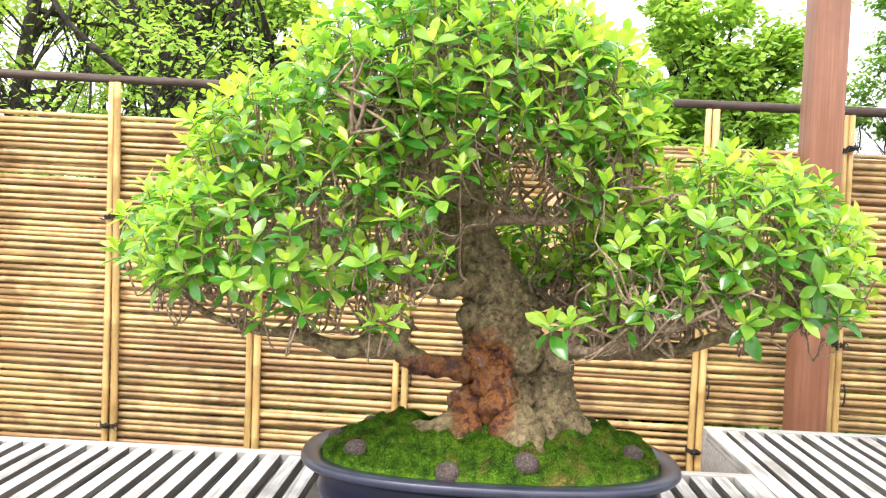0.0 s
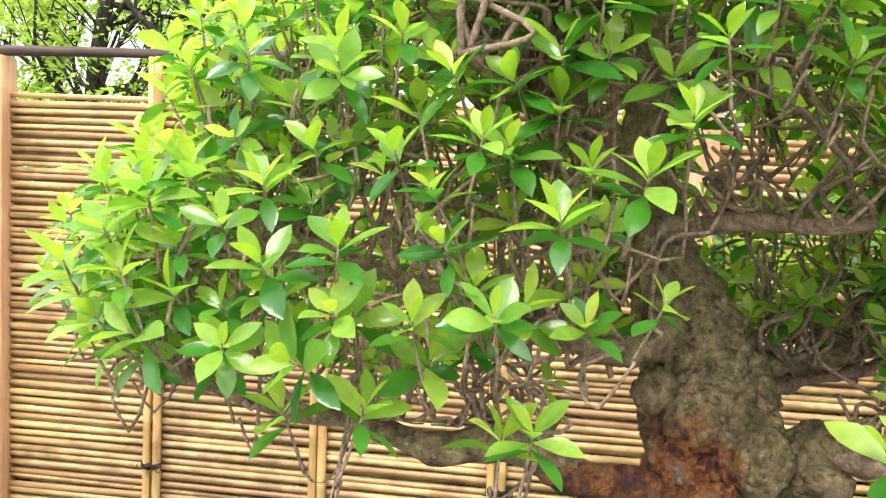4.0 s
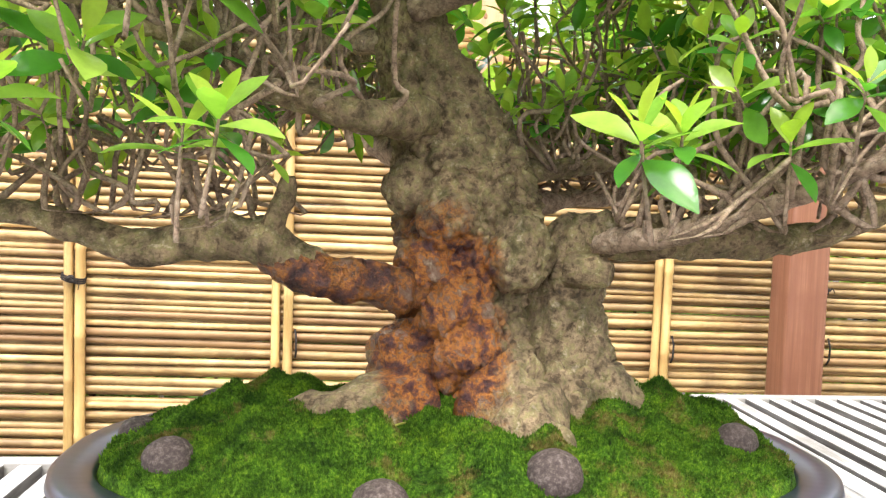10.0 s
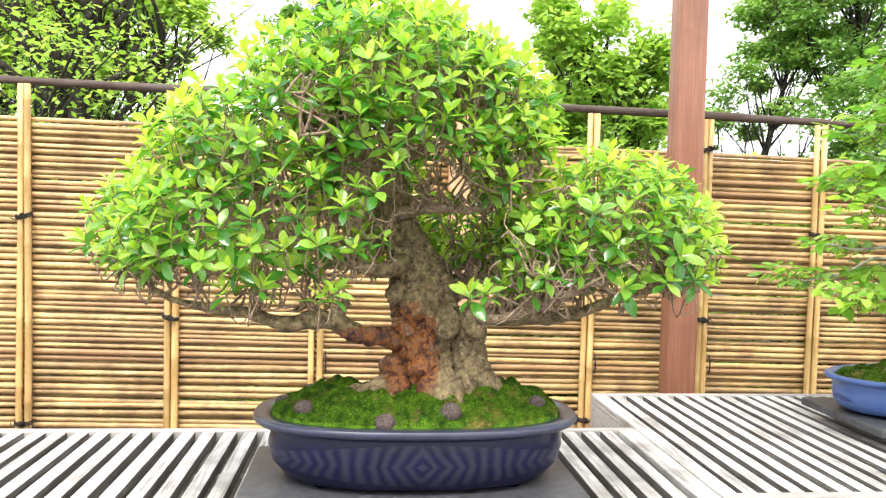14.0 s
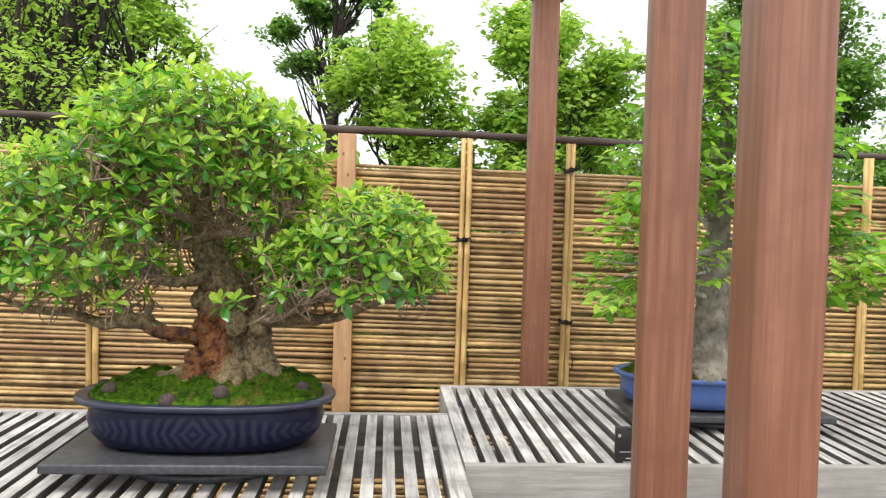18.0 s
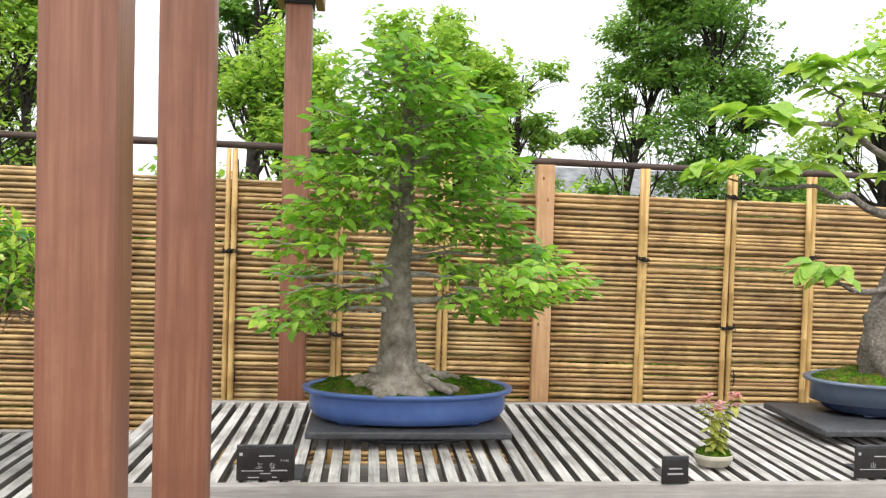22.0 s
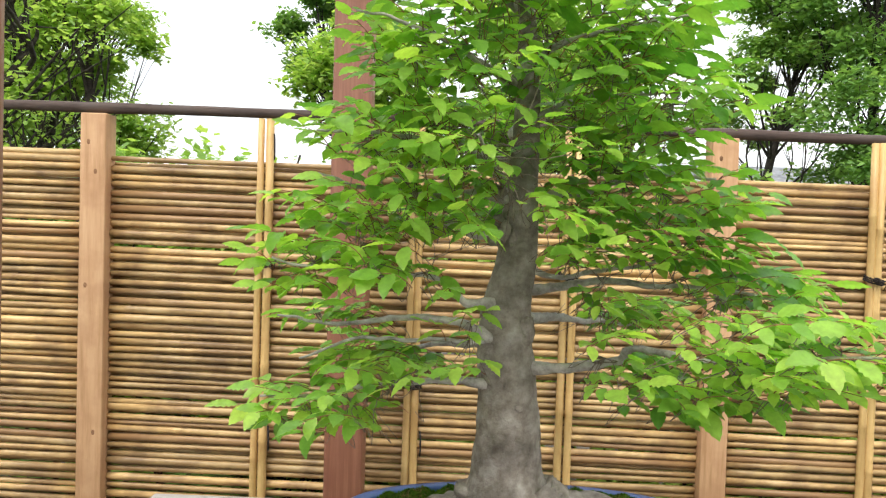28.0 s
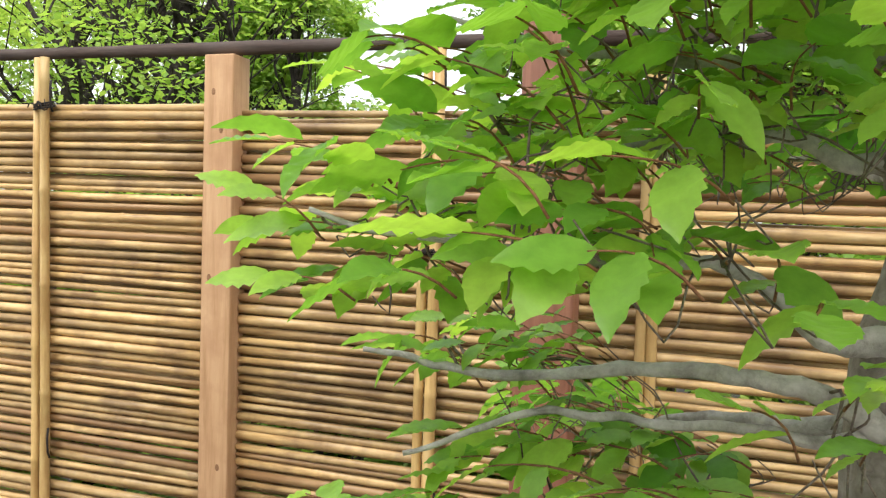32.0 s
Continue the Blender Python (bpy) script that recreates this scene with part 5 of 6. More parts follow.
limbs2 = [winding(spline(rooted(l_), 52), 0.0065, k) for k, l_ in enumerate(LIMBS2)]
for l_ in limbs2:
    part("limb", tube_mesh("limb", l_ - B0, BARK_LIMB, 12, rough=0.3, scale=95), None, beech)


def spray(seed, size=1.0):
    """A beech shoot: a thin red-brown twig that rises, then lies level, with toothed leaves to both sides."""
    rnd = random.Random(seed)
    s = Soup()
    count = rnd.randint(3, 5)
    ln = 0.0165 * count
    sag = rnd.uniform(-0.006, 0.004)
    bend = rnd.uniform(-0.006, 0.006)

    def along(u):
        return bend * math.sin(3 * u), ln * u - ln * 0.6, sag * u * u - 0.02 * (1 - u) ** 3

    s.add(*tube_data([(*along(u), 0.00085 * (1 - 0.5 * u)) for u in np.linspace(0, 1, 7)], 5), 1)
    for k in range(count):
        u = (k + 0.75) / count
        big = rnd.uniform(0.031, 0.046) * (0.82 + 0.3 * u)
        v, f = leaf_data(big, big * rnd.uniform(0.54, 0.66), rnd.uniform(0.05, 0.35), rnd.uniform(0.15, 0.8), 0.042, 12, 1.0, 0.44)
        side = 0.15 if k == count - 1 else (0.8 + rnd.uniform(-0.25, 0.35)) * (1 if k % 2 else -1)
        m = turn_z_tilt(side, rnd.uniform(-0.55, 0.25), rnd.uniform(-0.5, 0.5), along(min(1.0, u)))
        s.add_at((v, f, 0), m)
    return s


PADS2 = [((1.06, 1.40, 1.355), (0.16, 0.15, 0.050)), ((1.06, 1.62, 1.262), (0.11, 0.09, 0.022)), ((1.05, 1.47, 1.15), (0.155, 0.13, 0.04)), ((1.14, 1.5, 1.43), (0.17, 0.16, 0.05)), ((1.14, 1.56, 1.20), (0.12, 0.1, 0.03)),
         ((1.66, 1.32, 1.27), (0.155, 0.15, 0.06)), ((1.56, 1.42, 1.205), (0.16, 0.13, 0.04)), ((1.66, 1.50, 1.33), (0.13, 0.13, 0.03)), ((1.52, 1.52, 1.46), (0.17, 0.17, 0.06)),
         ((1.16, 1.53, 1.54), (0.17, 0.18, 0.05)), ((1.50, 1.50, 1.59), (0.17, 0.18, 0.06)), ((1.29, 1.42, 1.53), (0.16, 0.14, 0.06)), ((1.32, 1.40, 1.42), (0.12, 0.1, 0.04)),
         ((1.20, 1.53, 1.68), (0.15, 0.17, 0.06)), ((1.46, 1.52, 1.71), (0.17, 0.18, 0.07)), ((1.32, 1.42, 1.66), (0.16, 0.12, 0.06)), ((1.25, 1.55, 1.80), (0.12, 0.14, 0.06)), ((1.40, 1.55, 1.82), (0.12, 0.14, 0.06)), ((1.325, 1.57, 1.90), (0.10, 0.11, 0.045)),
         ((1.28, 1.86, 1.43), (0.16, 0.12, 0.05)), ((1.40, 1.80, 1.62), (0.18, 0.14, 0.06)), ((1.10, 1.84, 1.17), (0.12, 0.1, 0.035)), ((1.56, 1.78, 1.26), (0.13, 0.12, 0.04)), ((1.45, 1.46, 1.30), (0.08, 0.08, 0.025)), ((1.24, 1.50, 1.61), (0.15, 0.16, 0.06)), ((1.42, 1.50, 1.65), (0.15, 0.15, 0.06)), ((1.22, 1.46, 1.48), (0.14, 0.13, 0.05)), ((1.45, 1.47, 1.53), (0.14, 0.14, 0.05)), ((1.32, 1.47, 1.75), (0.14, 0.13, 0.06)), ((1.44, 1.45, 1.39), (0.13, 0.11, 0.04)), ((1.32, 1.50, 1.85), (0.12, 0.12, 0.05)), ((1.59, 1.45, 1.38), (0.11, 0.1, 0.035)), ((1.24, 1.43, 1.30), (0.10, 0.07, 0.05)), ((1.19, 1.42, 1.20), (0.10, 0.08, 0.03)), ((1.42, 1.42, 1.26), (0.08, 0.07, 0.03)), ((1.265, 1.42, 1.225), (0.06, 0.06, 0.04))]


def pad_points(pads, gap, seed):
    rnd = np.random.RandomState(seed)
    out = []
    for c, r in pads:
        for k in range(int(900 * r[0] * r[1] / 0.0004 * 0.05) + 60):
            d = rnd.normal(size=3)
            d /= np.linalg.norm(d)
            p = np.array(c) + np.array(r) * d * rnd.uniform(0.35, 1.0) ** 0.6
            out.append((p, np.array([d[0], d[1], 0.3])))
    rnd.shuffle(out)
    return spread(out, gap)


tips2 = [t for t in pad_points([((c[0], c[1] - 0.03, c[2]), (r[0] - 0.025, r[1] - 0.02, r[2] * 0.85)) for c, r in PADS2], 0.0355, 21) if not (t[0][1] < 1.29 and t[0][0] < 1.5) and t[0][0] > 0.955 and t[0][1] > 1.39 - 0.45 * (t[0][0] - 0.97) and (t[0][2] < 1.46 or hash_index(t[0], 4)) and not (abs(t[0][0] - 1.338) < 0.045 and t[0][1] < 1.6 and (t[0][2] < 1.41 or (t[0][2] < 1.72 and hash_index(t[0], 2)))) and not (1.14 < t[0][0] < 1.42 and t[0][1] < 1.46 and t[0][2] < 1.33 and hash_index(t[0], 3))]
sprays = [soup_template(spray(k)) for k in range(12)]
placed2, shoots2 = [], []
for p, d in tips2:
    flat = np.array([p[0] - 1.33, p[1] - 1.6, 0])
    yaw = math.atan2(flat[1], flat[0]) - math.pi / 2 + rn.uniform(-0.7, 0.7)
    m = Matrix.Translation(p - B0[:3]) @ Matrix.Rotation(yaw, 4, "Z") @ Matrix.Rotation(rn.uniform(-0.25, 0.25), 4, "X") @ Matrix.Rotation(rn.uniform(-0.2, 0.2), 4, "Y") @ Matrix.Scale(rn.uniform(0.8, 1.1), 4)
    placed2.append((p, m))
    shoots2.append((np.array(m @ Vector((0, -0.04, -0.018)))  + B0[:3], np.array((m.to_3x3() @ Vector((0, 0.7, 0.7))).normalized())))
foliage("leaf_spray", beech, sprays, (LEAF_BEECH, TWIG_RED), placed2, lambda p: p[1] + 0.5 * max(0.0, p[0] - 1.1) + 0.6 * abs(p[2] - 1.33), "layered crown of fresh light green leaves")
tw = grow_twigs(shoots2, [l_[18:] for l_ in limbs2] + [TRUNK2[60:]], 9, 10, 0.0008, 0.0, 0.007)
tw.v = [v - B0[:3] for v in tw.v]
part("branchwork", tw.mesh("branchwork", TWIG_GREY), None, beech, kind="stuff")


# ---------------------------------------------------------------- garden trees behind the fence
def far_leaf(size, seed):
    v, f = leaf_data(size, size * 0.55, 0.2, 0.5, 0, 2)
    return v, f


def leaf_cloud(crown, c, radii, count, size, seed, hollow=0.2):
    """Many small folded leaves scattered through an ellipsoid with a ragged skin."""
    rs = np.random.RandomState(seed)
    d = rs.normal(size=(count, 3))
    d /= np.linalg.norm(d, axis=1)[:, None]
    ragged = 0.8 + 0.25 * np.sin(d[:, :1] * 5 + seed) + 0.2 * np.sin(d[:, 2:] * 7 + seed * 2)
    q = c + d * radii * ragged * rs.uniform(hollow, 1.0, (count, 1)) ** 0.5
    ls = size * rs.uniform(0.6, 1.25, count)
    az, ti, tw_ = rs.uniform(0, 6.28, count), rs.uniform(-0.9, 0.45, count), rs.uniform(-0.5, 0.5, count)
    fwd = np.stack([np.cos(az) * np.cos(ti), np.sin(az) * np.cos(ti), np.sin(ti)], 1) * ls[:, None]
    side = np.stack([-np.sin(az), np.cos(az), tw_], 1) * ls[:, None] * 0.3
    v = np.stack([q, q + fwd * 0.45 + side, q + fwd, q + fwd * 0.45 - side], 1).reshape(-1, 3)
    crown.add(v, [(4 * i, 4 * i + 1, 4 * i + 2, 4 * i + 3) for i in range(count)])


def garden_tree(x, y, height, spread_r, trunk_r, clumps, leaf_size, leaf_mat, seed, label, leaves=260, low=0.3, lean=0.0, squash=0.55, base=0.0):
    """A tapered trunk with forking limbs, and leaf clumps of uneven size with gaps between them."""
    rnd = random.Random(seed)
    t = thing("tree", (x, y, 0), label, "tree", "garden trees")
    trunk = [(0, 0, -0.05, trunk_r * 1.35), (0.04 * rnd.uniform(-1, 1), 0, height * 0.15, trunk_r), (lean * 0.4 + 0.1 * rnd.uniform(-1, 1), 0.1 * rnd.uniform(-1, 1), height * 0.45, trunk_r * 0.75), (lean * 0.8 + 0.12 * rnd.uniform(-1, 1), 0, height * 0.75, trunk_r * 0.45), (lean, 0, height * 0.97, trunk_r * 0.1)]
    line = spline(trunk, 24)
    part("trunk", tube_mesh("trunk", line, BARK_FAR, 10, rough=0.2, scale=6), None, t)
    crown, wood = Soup(), Soup()
    for k in range(clumps):
        u = rnd.uniform(low, 1.0)
        a = rnd.uniform(0, 2 * math.pi)
        reach = spread_r * (1 - 0.55 * ((u - low) / (1 - low)) ** 1.5) * rnd.uniform(0.25, 1.0)
        base_p = line[min(23, int(u * 22))]
        c = np.array([base_p[0] + reach * math.cos(a), base_p[1] + reach * math.sin(a), u * height + rnd.uniform(-0.1, 0.25) * spread_r])
        s0 = line[max(1, int(u * 22) - 3)]
        mid = (s0[:3] + c) / 2 + np.array([rnd.uniform(-0.2, 0.2), rnd.uniform(-0.2, 0.2), rnd.uniform(-0.25, 0.15)]) * spread_r
        wood.add(*tube_data(spline([(*s0[:3], trunk_r * 0.28), (*mid, trunk_r * 0.16), (*c, trunk_r * 0.05)], 9), 6, cap=False))
        r = spread_r * rnd.uniform(0.22, 0.4)
        for j in range(3):
            e = c + np.array([rnd.uniform(-1, 1), rnd.uniform(-1, 1), rnd.uniform(-0.6, 0.6)]) * r * 0.8
            wood.add(*tube_data(spline([(*mid, trunk_r * 0.08), (*((mid + e) / 2 + np.array([0, 0, 0.1 * r])), trunk_r * 0.055), (*e, trunk_r * 0.025)], 6), 4, cap=False))
        leaf_cloud(crown, c, np.array([r, r, r * squash]), leaves, leaf_size, seed * 1000 + k)
    part("branchwork", wood.mesh("branchwork", BARK_FAR), None, t, kind="stuff")
    part("crown", crown.mesh("crown", leaf_mat), None, t, kind="stuff")
    return t


garden_tree(-2.0, 5.4, 3.6, 1.6, 0.12, 64, 0.055, LEAF_FAR, 31, "old plum tree with crooked dark limbs and sparse leaves", 120, 0.34)
garden_tree(-2.5, 7.3, 3.7, 0.8, 0.06, 34, 0.065, LEAF_FAR, 46, "light green garden tree behind the fence", 280, 0.3)
garden_tree(-1.8, 6.7, 3.9, 0.72, 0.06, 44, 0.07, LEAF_FAR, 47, "light green garden tree with drooping sprays", 380, 0.28, 0.0, 0.9)
garden_tree(-3.1, 8.4, 4.3, 1.2, 0.07, 34, 0.07, LEAF_FAR, 45, "light green garden tree with an open crown", 330, 0.4)
garden_tree(-3.9, 6.6, 4.6, 1.8, 0.1, 38, 0.07, LEAF_FAR, 32, "broad green garden tree behind the fence", 280, 0.25)
garden_tree(0.5, 6.6, 3.0, 0.9, 0.07, 72, 0.075, LEAF_FAR, 33, "leafy green garden tree behind the fence", 430, 0.22, 0.0, 0.85)
garden_tree(1.75, 6.3, 3.1, 0.95, 0.06, 70, 0.075, LEAF_FAR, 34, "young leafy tree with reddish tips behind the fence", 430, 0.22, 0.0, 0.85)
garden_tree(-0.45, 10.5, 5.2, 1.1, 0.13, 26, 0.09, LEAF_DARK, 35, "dark broadleaf tree standing behind lighter trees", 420, 0.62)
garden_tree(4.75, 7.2, 4.7, 1.15, 0.06, 62, 0.066, LEAF_DARK, 36, "tall dark evergreen with cloud-shaped clumps", 620, 0.22, -0.15, 0.62)
garden_tree(4.0, 7.6, 3.9, 0.8, 0.05, 34, 0.062, LEAF_DARK, 37, "dark evergreen with trained open branches", 560, 0.42, 0.2, 0.65)
garden_tree(6.6, 7.0, 3.2, 1.3, 0.09, 40, 0.075, LEAF_FAR, 38, "broad green tree at the garden's edge", 380, 0.2)
garden_tree(3.1, 9.0, 3.4, 0.9, 0.08, 16, 0.08, LEAF_DARK, 42, "low dark evergreen shaped into clumps", 380, 0.5)
garden_tree(-4.4, 9.8, 4.2, 1.3, 0.1, 34, 0.085, LEAF_FAR, 39, "green garden tree standing farther back", 330, 0.3)
garden_tree(-6.0, 9.0, 5.5, 2.2, 0.13, 44, 0.09, LEAF_FAR, 40, "large green tree at the garden's edge", 380, 0.25)
garden_tree(2.4, 10.0, 4.2, 0.8, 0.09, 20, 0.08, LEAF_FAR, 43, "slim light green tree behind the leafy young tree", 380, 0.55)


def shrub(x, y, w, h, seed, mat):
    rnd = random.Random(seed)
    t = thing("shrub", (x, y, 0), "leafy green shrub growing close behind the fence", "shrub", "shrubs")
    stems, s = Soup(), Soup()
    for k in range(7):
        a = rnd.uniform(0, 6.28)
        e = (0.5 * w * math.cos(a), 0.3 * w * math.sin(a), h * rnd.uniform(0.6, 0.95))
        stems.add(*tube_data(spline([(0, 0, -0.03, 0.02), (e[0] * 0.4, e[1] * 0.4, h * 0.4, 0.014), (*e, 0.004)], 8), 5))
    for k in range(20):
        c = np.array([rnd.uniform(-0.5, 0.5) * w * 0.75, rnd.uniform(-0.3, 0.3) * w * 0.6, h * rnd.uniform(0.12, 0.84)])
        leaf_cloud(s, c, np.array([0.2 * w, 0.16 * w, 0.16 * h]), 420, 0.055, seed * 100 + k, 0.3)
    part("stem", stems.mesh("stem", BARK_FAR), None, t)
    part("crown", s.mesh("crown", mat), None, t, kind="stuff")


for k, (x, y, w, h) in enumerate([(-2.4, 3.6, 1.5, 1.85), (-1.1, 3.7, 1.4, 1.8), (0.3, 3.9, 1.4, 1.72), (1.9, 3.7, 1.3, 1.85), (5.2, 4.0, 1.8, 1.85), (3.9, 4.6, 1.2, 1.75), (7.2, 4.8, 2.2, 2.0), (-4.2, 4.4, 2.0, 2.0), (-0.45, 3.7, 1.3, 1.8), (1.1, 3.7, 1.2, 1.75), (2.8, 3.7, 1.4, 1.66), (4.4, 3.8, 1.2, 1.6), (3.4, 3.3, 1.3, 1.4), (2.3, 3.3, 1.2, 1.35), (4.0, 3.2, 1.2, 1.3), (-1.8, 3.3, 1.4, 1.4), (0.7, 3.3, 1.1, 1.35), (0.15, 3.45, 0.9, 1.78), (0.6, 3.5, 0.8, 1.76), (-0.12, 3.9, 1.0, 1.92)]):
    shrub(x, y, w, h, 60 + k, LEAF_FAR if k % 2 else LEAF_DARK)

# far house, of which the roof shows over the fence
house = thing("house", (6.4, 17.5, 0), "far pale house with a light grey gabled roof", "house")
HO = (6.4, 17.5, 0)
part("wall", box(4.2, 9.4, 16.0, 19.0, 0, 2.05, 0.01, HO), PLASTER, house)
rf = bmesh.new()
rv = [rf.verts.new((x - HO[0], y - HO[1], z)) for x, y, z in ((3.9, 15.5, 1.95), (9.8, 15.5, 1.95), (9.8, 17.5, 2.85), (3.9, 17.5, 2.85), (3.9, 19.5, 1.95), (9.8, 19.5, 1.95))]
for f in ((0, 1, 2, 3), (3, 2, 5, 4)):
    rf.faces.new([rv[i] for i in f])
bmesh.ops.solidify(rf, geom=rf.faces[:], thickness=0.12)
part("roof", rf, ROOF_FAR, house, smooth=False)
for wx in (5.0, 6.6, 8.2):
    win = part("window", box(wx - 0.5, wx + 0.5, 15.95, 16.01, 0.9, 1.8, 0.005, HO), PLASTER, house)
    part("pane", box(wx - 0.44, wx + 0.44, 15.93, 15.948, 0.96, 1.74, 0.002, HO), PANE, win)


# ---------------------------------------------------------------- third tree, at the right end of the bench
slab(2.575, 3.28, 1.49, 1.85, 0.82, 0.84, "dark grey slab carrying a deep blue pot")
turntable(2.96, 1.70, BENCH_Z, 0.82, 0.2)
POT3 = (2.99, 1.72)
pot("deep_blue_pot", *POT3, 0.84, 0.952, 0.34, 0.17, 2.15, (GLAZE_DEEP, GLAZE_PALE), "deep blue glazed oval bonsai pot with a pale rim", 0.82, 0.022, True, 0.06)
moss_bed("moss_bed", *POT3, 0.315, 0.146, 2.15, 0.945, 0.02, 14, (MOSS_DRY, MOSS), "dull green moss in a deep blue pot", 5000, [(0.02, 0.0, 0.12, 0.02)], 0.004)
vine = thing("broadleaf_bonsai", (2.93, 1.72, 0.95), "bonsai with pale rough trunk and broad drooping leaves", "bonsai tree", "bonsai trees")
V0 = np.array([2.93, 1.72, 0.95, 0.0])
TRUNK3 = spline([(2.92, 1.70, 0.935, 0.11), (2.91, 1.70, 0.98, 0.088), (2.885, 1.70, 1.05, 0.064), (2.885, 1.70, 1.14, 0.056), (2.91, 1.70, 1.22, 0.05), (2.94, 1.70, 1.34, 0.036), (2.95, 1.70, 1.46, 0.028), (2.94, 1.70, 1.64, 0.02), (2.92, 1.70, 1.85, 0.008)], 44)
part("trunk", tube_mesh("trunk", TRUNK3 - V0, BARK_PALE, 28, rough=0.25, scale=22), None, vine, "pale rough knobbly trunk")
LIMBS3 = [
    [(2.95, 1.69, 1.46, 0.018), (2.83, 1.64, 1.47, 0.014), (2.76, 1.63, 1.49, 0.012), (2.70, 1.62, 1.525, 0.010), (2.66, 1.62, 1.515, 0.008), (2.58, 1.61, 1.55, 0.007), (2.46, 1.60, 1.535, 0.005), (2.36, 1.60, 1.55, 0.003), (2.27, 1.60, 1.57, 0.002)],
    [(2.94, 1.69, 1.62, 0.016), (2.80, 1.64, 1.66, 0.013), (2.73, 1.63, 1.70, 0.011), (2.66, 1.62, 1.735, 0.009), (2.56, 1.62, 1.735, 0.006), (2.48, 1.61, 1.725, 0.004), (2.38, 1.61, 1.74, 0.002)],
    [(2.68, 1.62, 1.73, 0.006), (2.65, 1.62, 1.78, 0.005), (2.67, 1.62, 1.81, 0.004), (2.61, 1.62, 1.84, 0.003), (2.59, 1.62, 1.89, 0.002)],
    [(2.90, 1.68, 1.24, 0.012), (2.76, 1.65, 1.23, 0.008), (2.68, 1.63, 1.26, 0.005), (2.60, 1.62, 1.275, 0.003)],
    [(2.93, 1.70, 1.78, 0.012), (2.84, 1.66, 1.83, 0.008), (2.74, 1.64, 1.84, 0.005), (2.68, 1.63, 1.86, 0.003)],
    [(2.96, 1.70, 1.45, 0.014), (3.1, 1.69, 1.5, 0.01), (3.24, 1.68, 1.53, 0.005)],
]
for l_ in LIMBS3:
    part("limb", tube_mesh("limb", spline(l_, 22) - V0, BARK_PALE, 9, rough=0.25, scale=40), None, vine)
rnd = random.Random(77)
BUNCHES = [(2.25, 1.60, 1.59), (2.33, 1.59, 1.60), (2.41, 1.60, 1.61), (2.49, 1.60, 1.60), (2.57, 1.60, 1.62), (2.36, 1.61, 1.77), (2.45, 1.60, 1.77), (2.53, 1.61, 1.75), (2.59, 1.62, 1.93), (2.66, 1.62, 1.92), (2.63, 1.62, 1.85), (2.70, 1.63, 1.87), (2.60, 1.61, 1.30), (2.67, 1.62, 1.29), (2.72, 1.62, 1.72), (2.82, 1.64, 1.87), (2.92, 1.66, 1.93), (2.86, 1.64, 1.60), (3.1, 1.66, 1.58), (2.76, 1.62, 1.97)]
for bx, by, bz in BUNCHES:
    for k in range(9):
        ln = rnd.uniform(0.065, 0.105)
        s = Soup()
        v, f = leaf_data(ln, ln * rnd.uniform(0.6, 0.75), rnd.uniform(0.1, 0.3), rnd.uniform(0.4, 0.9), 0.02, 7, 1.0, 0.4)
        s.add_at((v, f, 0), turn_z_tilt(rnd.uniform(0.6, 4.2), rnd.uniform(-0.35, 0.25), rnd.uniform(-0.4, 0.4)))
        ob = part("leaf", s.mesh("leaf", LEAF_BIG), None, vine)
        ob.location = (bx - V0[0] + rnd.uniform(-0.03, 0.03), by - V0[1] + rnd.uniform(-0.03, 0.03), bz - V0[2] + rnd.uniform(-0.022, 0.022))

# ---------------------------------------------------------------- small plant in a cream pot
pot("cream_pot", 2.152, 1.297, BENCH_Z, 0.832, 0.05, 0.04, 2.1, (GLAZE_CREAM, GLAZE_CREAM), "small cream glazed oval pot", 0.78, 0.005, False, 0.05)
moss_bed("moss_bed", 2.152, 1.297, 0.0445, 0.0345, 2.1, 0.830, 0.012, 17, (MOSS, MOSS), "bright green moss in a small cream pot", 900, (), 0.004)
sprig = thing("flowering_sprig", (2.152, 1.297, 0.84), "small accent plant with yellow-green leaves and pink flowers", "plant")
rnd = random.Random(5)
for k in range(9):
    a = rnd.uniform(0, 6.28)
    top = (0.048 * math.cos(a), 0.035 * math.sin(a), rnd.uniform(0.105, 0.155))
    stem = spline([(0.01 * math.cos(a), 0.01 * math.sin(a), -0.005, 0.0009), (top[0] * 0.4, top[1] * 0.4, top[2] * 0.5, 0.0009), (*top, 0.0006)], 10)
    stalk = part("stalk", tube_mesh("stalk", stem, LEAF_LIME, 5), None, sprig)
    for j in range(9):
        p = stem[1 + j]
        ln = rnd.uniform(0.022, 0.038)
        s = Soup()
        v, f = leaf_data(ln, ln * 0.6, 0.2, 0.6, 0.03, 4, 1.0, 0.4)
        s.add_at((v, f, 0), turn_z_tilt(rnd.uniform(0, 6.28), rnd.uniform(-0.6, 0.2), 0))
        ob = part("leaf", s.mesh("leaf", LEAF_LIME), None, stalk)
        ob.location = p[:3]
    fl = Soup()
    for j in range(16):
        an, q = rnd.uniform(0, 6.28), rnd.uniform(0.002, 0.018)
        v, f = leaf_data(0.012, 0.009, 0.2, 0.2, 0, 3)
        fl.add_at((v, f, 0), turn_z_tilt(an, rnd.uniform(-0.2, 0.6), 0, (q * math.cos(an), q * math.sin(an), rnd.uniform(-0.003, 0.006))))
    ob = part("flower_head", fl.mesh("flower_head", PETAL), None, stalk, "pale pink flower head")
    ob.location = top


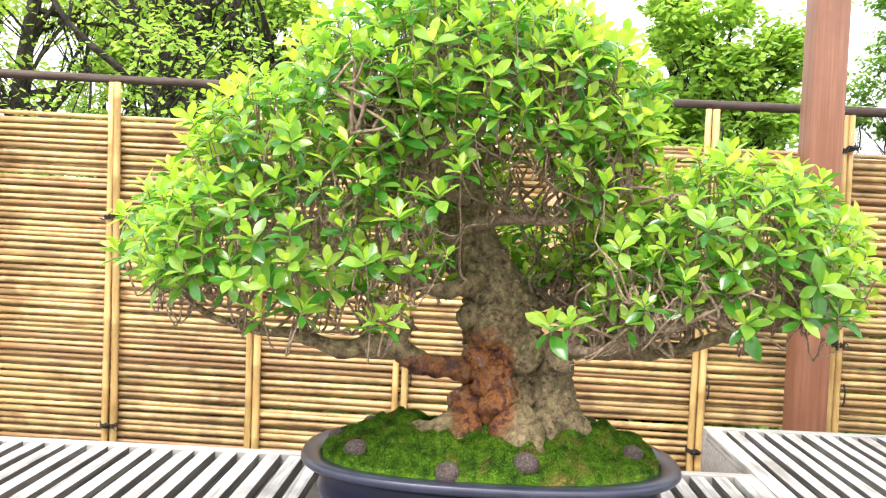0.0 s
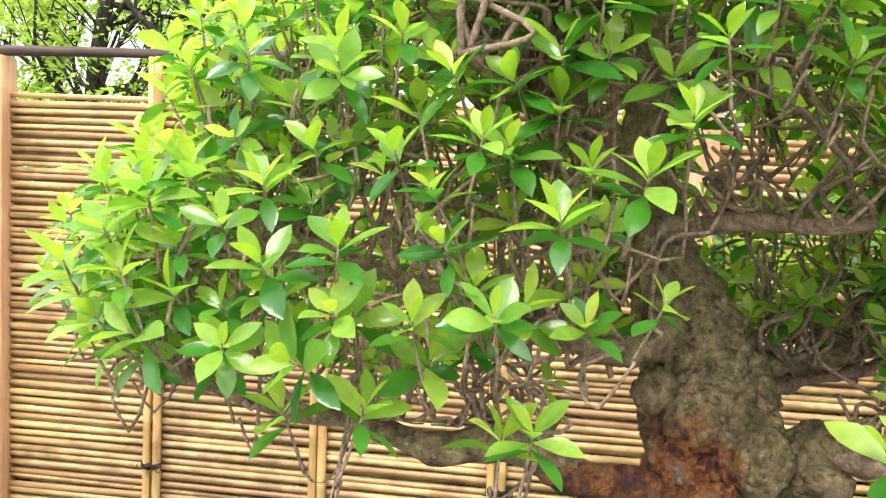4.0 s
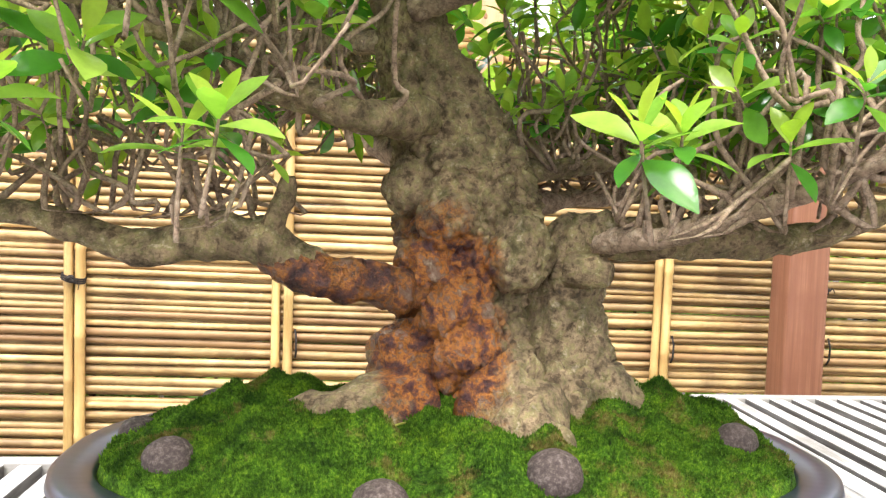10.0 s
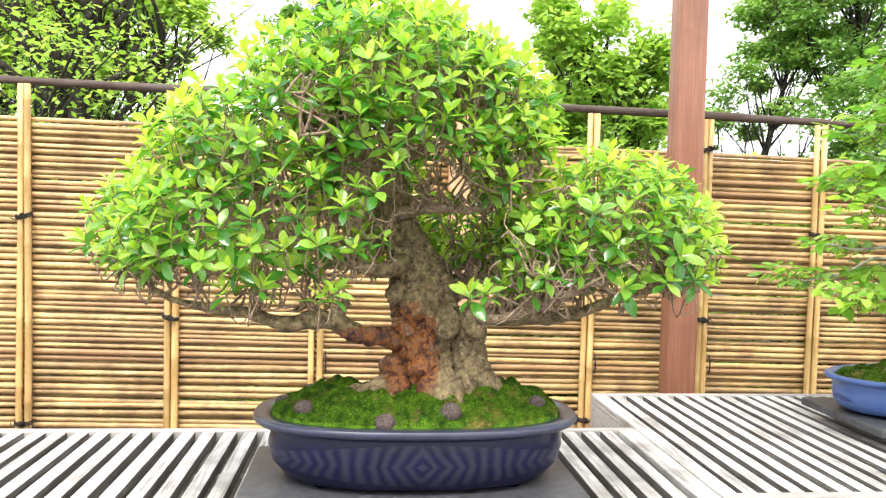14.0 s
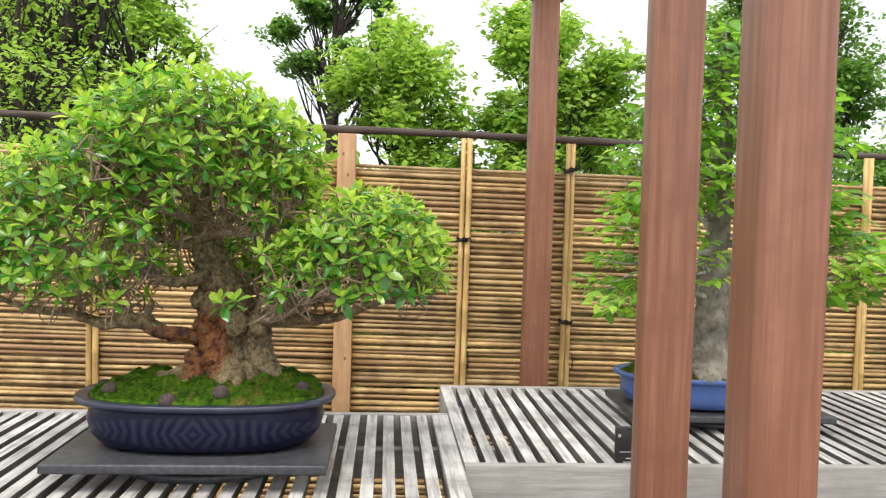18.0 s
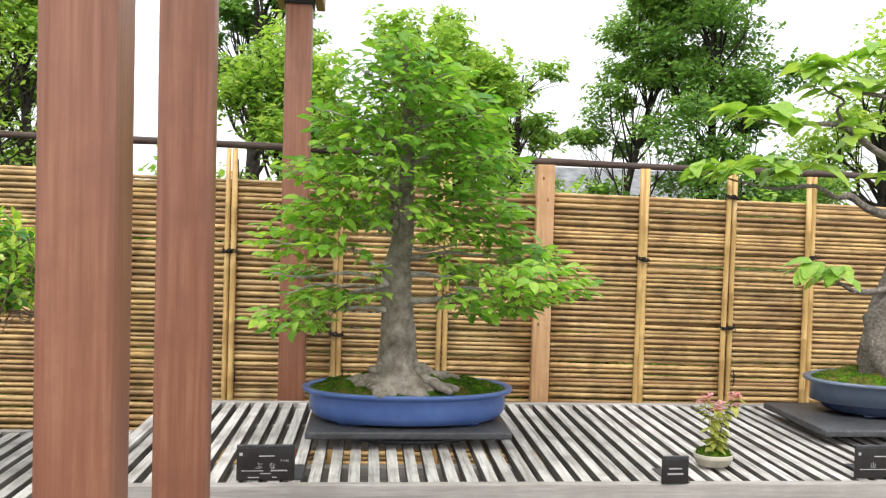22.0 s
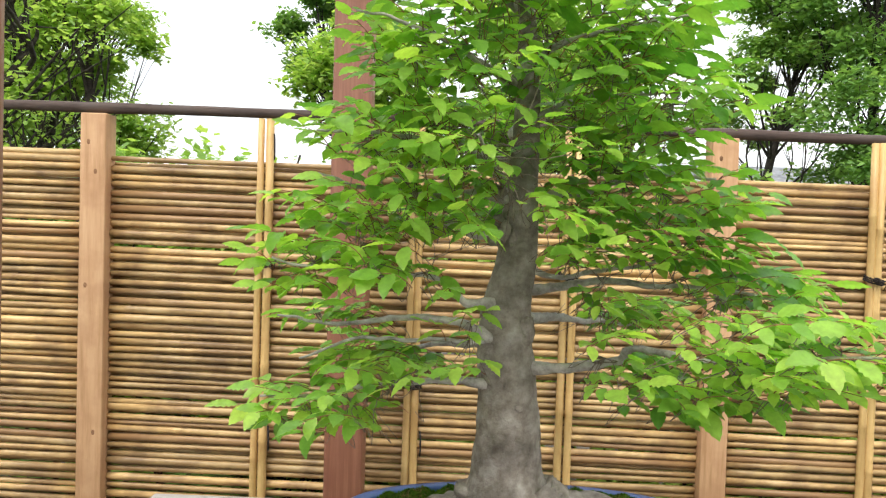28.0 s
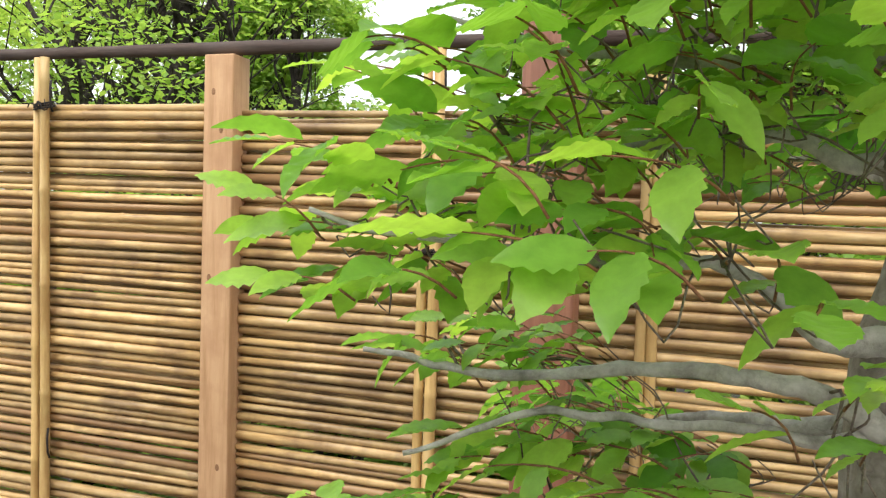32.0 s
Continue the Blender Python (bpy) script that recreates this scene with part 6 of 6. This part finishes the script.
# ---------------------------------------------------------------- name plates
def bar(x0, x1, z0, z1, parent, y=-0.0032):
    part("text_bar", box(x0, x1, y - 0.0004, y, z0, z1, 0), SIGN_TEXT, parent, smooth=False)


def words(body, x, z, size, parent, y=-0.0036):
    cu = bpy.data.curves.new("lettering", "FONT")
    cu.body, cu.size, cu.align_x, cu.extrude = body, size, "CENTER", 0.0001
    tmp = bpy.data.objects.new("lettering", cu)
    scene.collection.objects.link(tmp)
    dg = bpy.context.evaluated_depsgraph_get()
    me = bpy.data.meshes.new_from_object(tmp.evaluated_get(dg))
    bpy.data.objects.remove(tmp)
    if len(me.polygons) == 0:
        return
    me.materials.clear()
    me.materials.append(SIGN_TEXT)
    ob = part("lettering", me, None, parent)
    ob.location, ob.rotation_euler = (x, y, z), (radians(90), 0, 0)


def name_plate(x, y, w, h, turn, label, lines, tongue=True):
    """A black plate leaning back in a clear holder, with a flat tongue behind it."""
    t = thing("name_plate", (x, y, BENCH_Z), label, "sign", "name plates")
    t.rotation_euler = (0, 0, turn)
    plate = part("plate", box(-w / 2, w / 2, -0.003, 0.0, 0.002, h, 0.001), SIGN_FACE, t, "black printed face")
    part("top_edge", box(-w / 2, w / 2, -0.0035, 0.004, h + 0.0005, h + 0.007, 0.001), SLATE, t, "clear plastic lip")
    if tongue:
        part("tongue", box(-w * 0.15, w * 0.62, 0.004, 0.115, 0.0005, 0.0035, 0.001), SLATE, t, "flat grey foot")
        part("back_plate", box(-w / 2, w / 2, 0.0005, 0.0035, 0.002, h, 0.001), SLATE, t)
    for ln in lines:
        if ln[0] == "bar":
            bar(*ln[1:], plate)
        else:
            words(*ln[1:], plate)
    return t


name_plate(1.026, 1.203, 0.133, 0.078, 0.02, "black name plate with white Japanese lettering for the beech", [
    ("text", "ぶ   な", 0.0, 0.030, 0.017, ), ("text", "ブナ科", 0.042, 0.045, 0.0075), ("bar", -0.015, 0.02, 0.058, 0.0605), ("bar", -0.055, -0.005, 0.0235, 0.0255), ("bar", 0.012, 0.05, 0.0235, 0.0265), ("bar", -0.012, 0.012, 0.017, 0.019), ("bar", -0.04, -0.015, 0.008, 0.0105), ("bar", 0.015, 0.026, 0.008, 0.0105), ("bar", -0.06, -0.053, 0.06, 0.067)])
name_plate(-0.381, 0.763, 0.133, 0.078, 0.0, "black name plate with white Japanese lettering for the gardenia", [
    ("text", "くちなし", 0.0, 0.030, 0.015), ("text", "アカネ科", 0.038, 0.046, 0.0075), ("bar", -0.018, 0.02, 0.056, 0.0585), ("bar", -0.055, -0.005, 0.0235, 0.0255), ("bar", 0.012, 0.05, 0.0235, 0.0265), ("bar", -0.06, -0.053, 0.06, 0.067)])
name_plate(1.998, 1.168, 0.066, 0.062, 0.04, "small black name plate with two white lines", [("bar", -0.016, 0.016, 0.037, 0.0405), ("bar", -0.02, 0.02, 0.024, 0.028)])
name_plate(2.545, 1.205, 0.133, 0.078, 0.0, "black name plate standing before a deep blue pot", [
    ("text", "山", -0.02, 0.030, 0.015), ("bar", -0.018, 0.02, 0.056, 0.0585), ("bar", -0.055, 0.05, 0.0235, 0.0255), ("bar", -0.06, -0.053, 0.06, 0.067)])
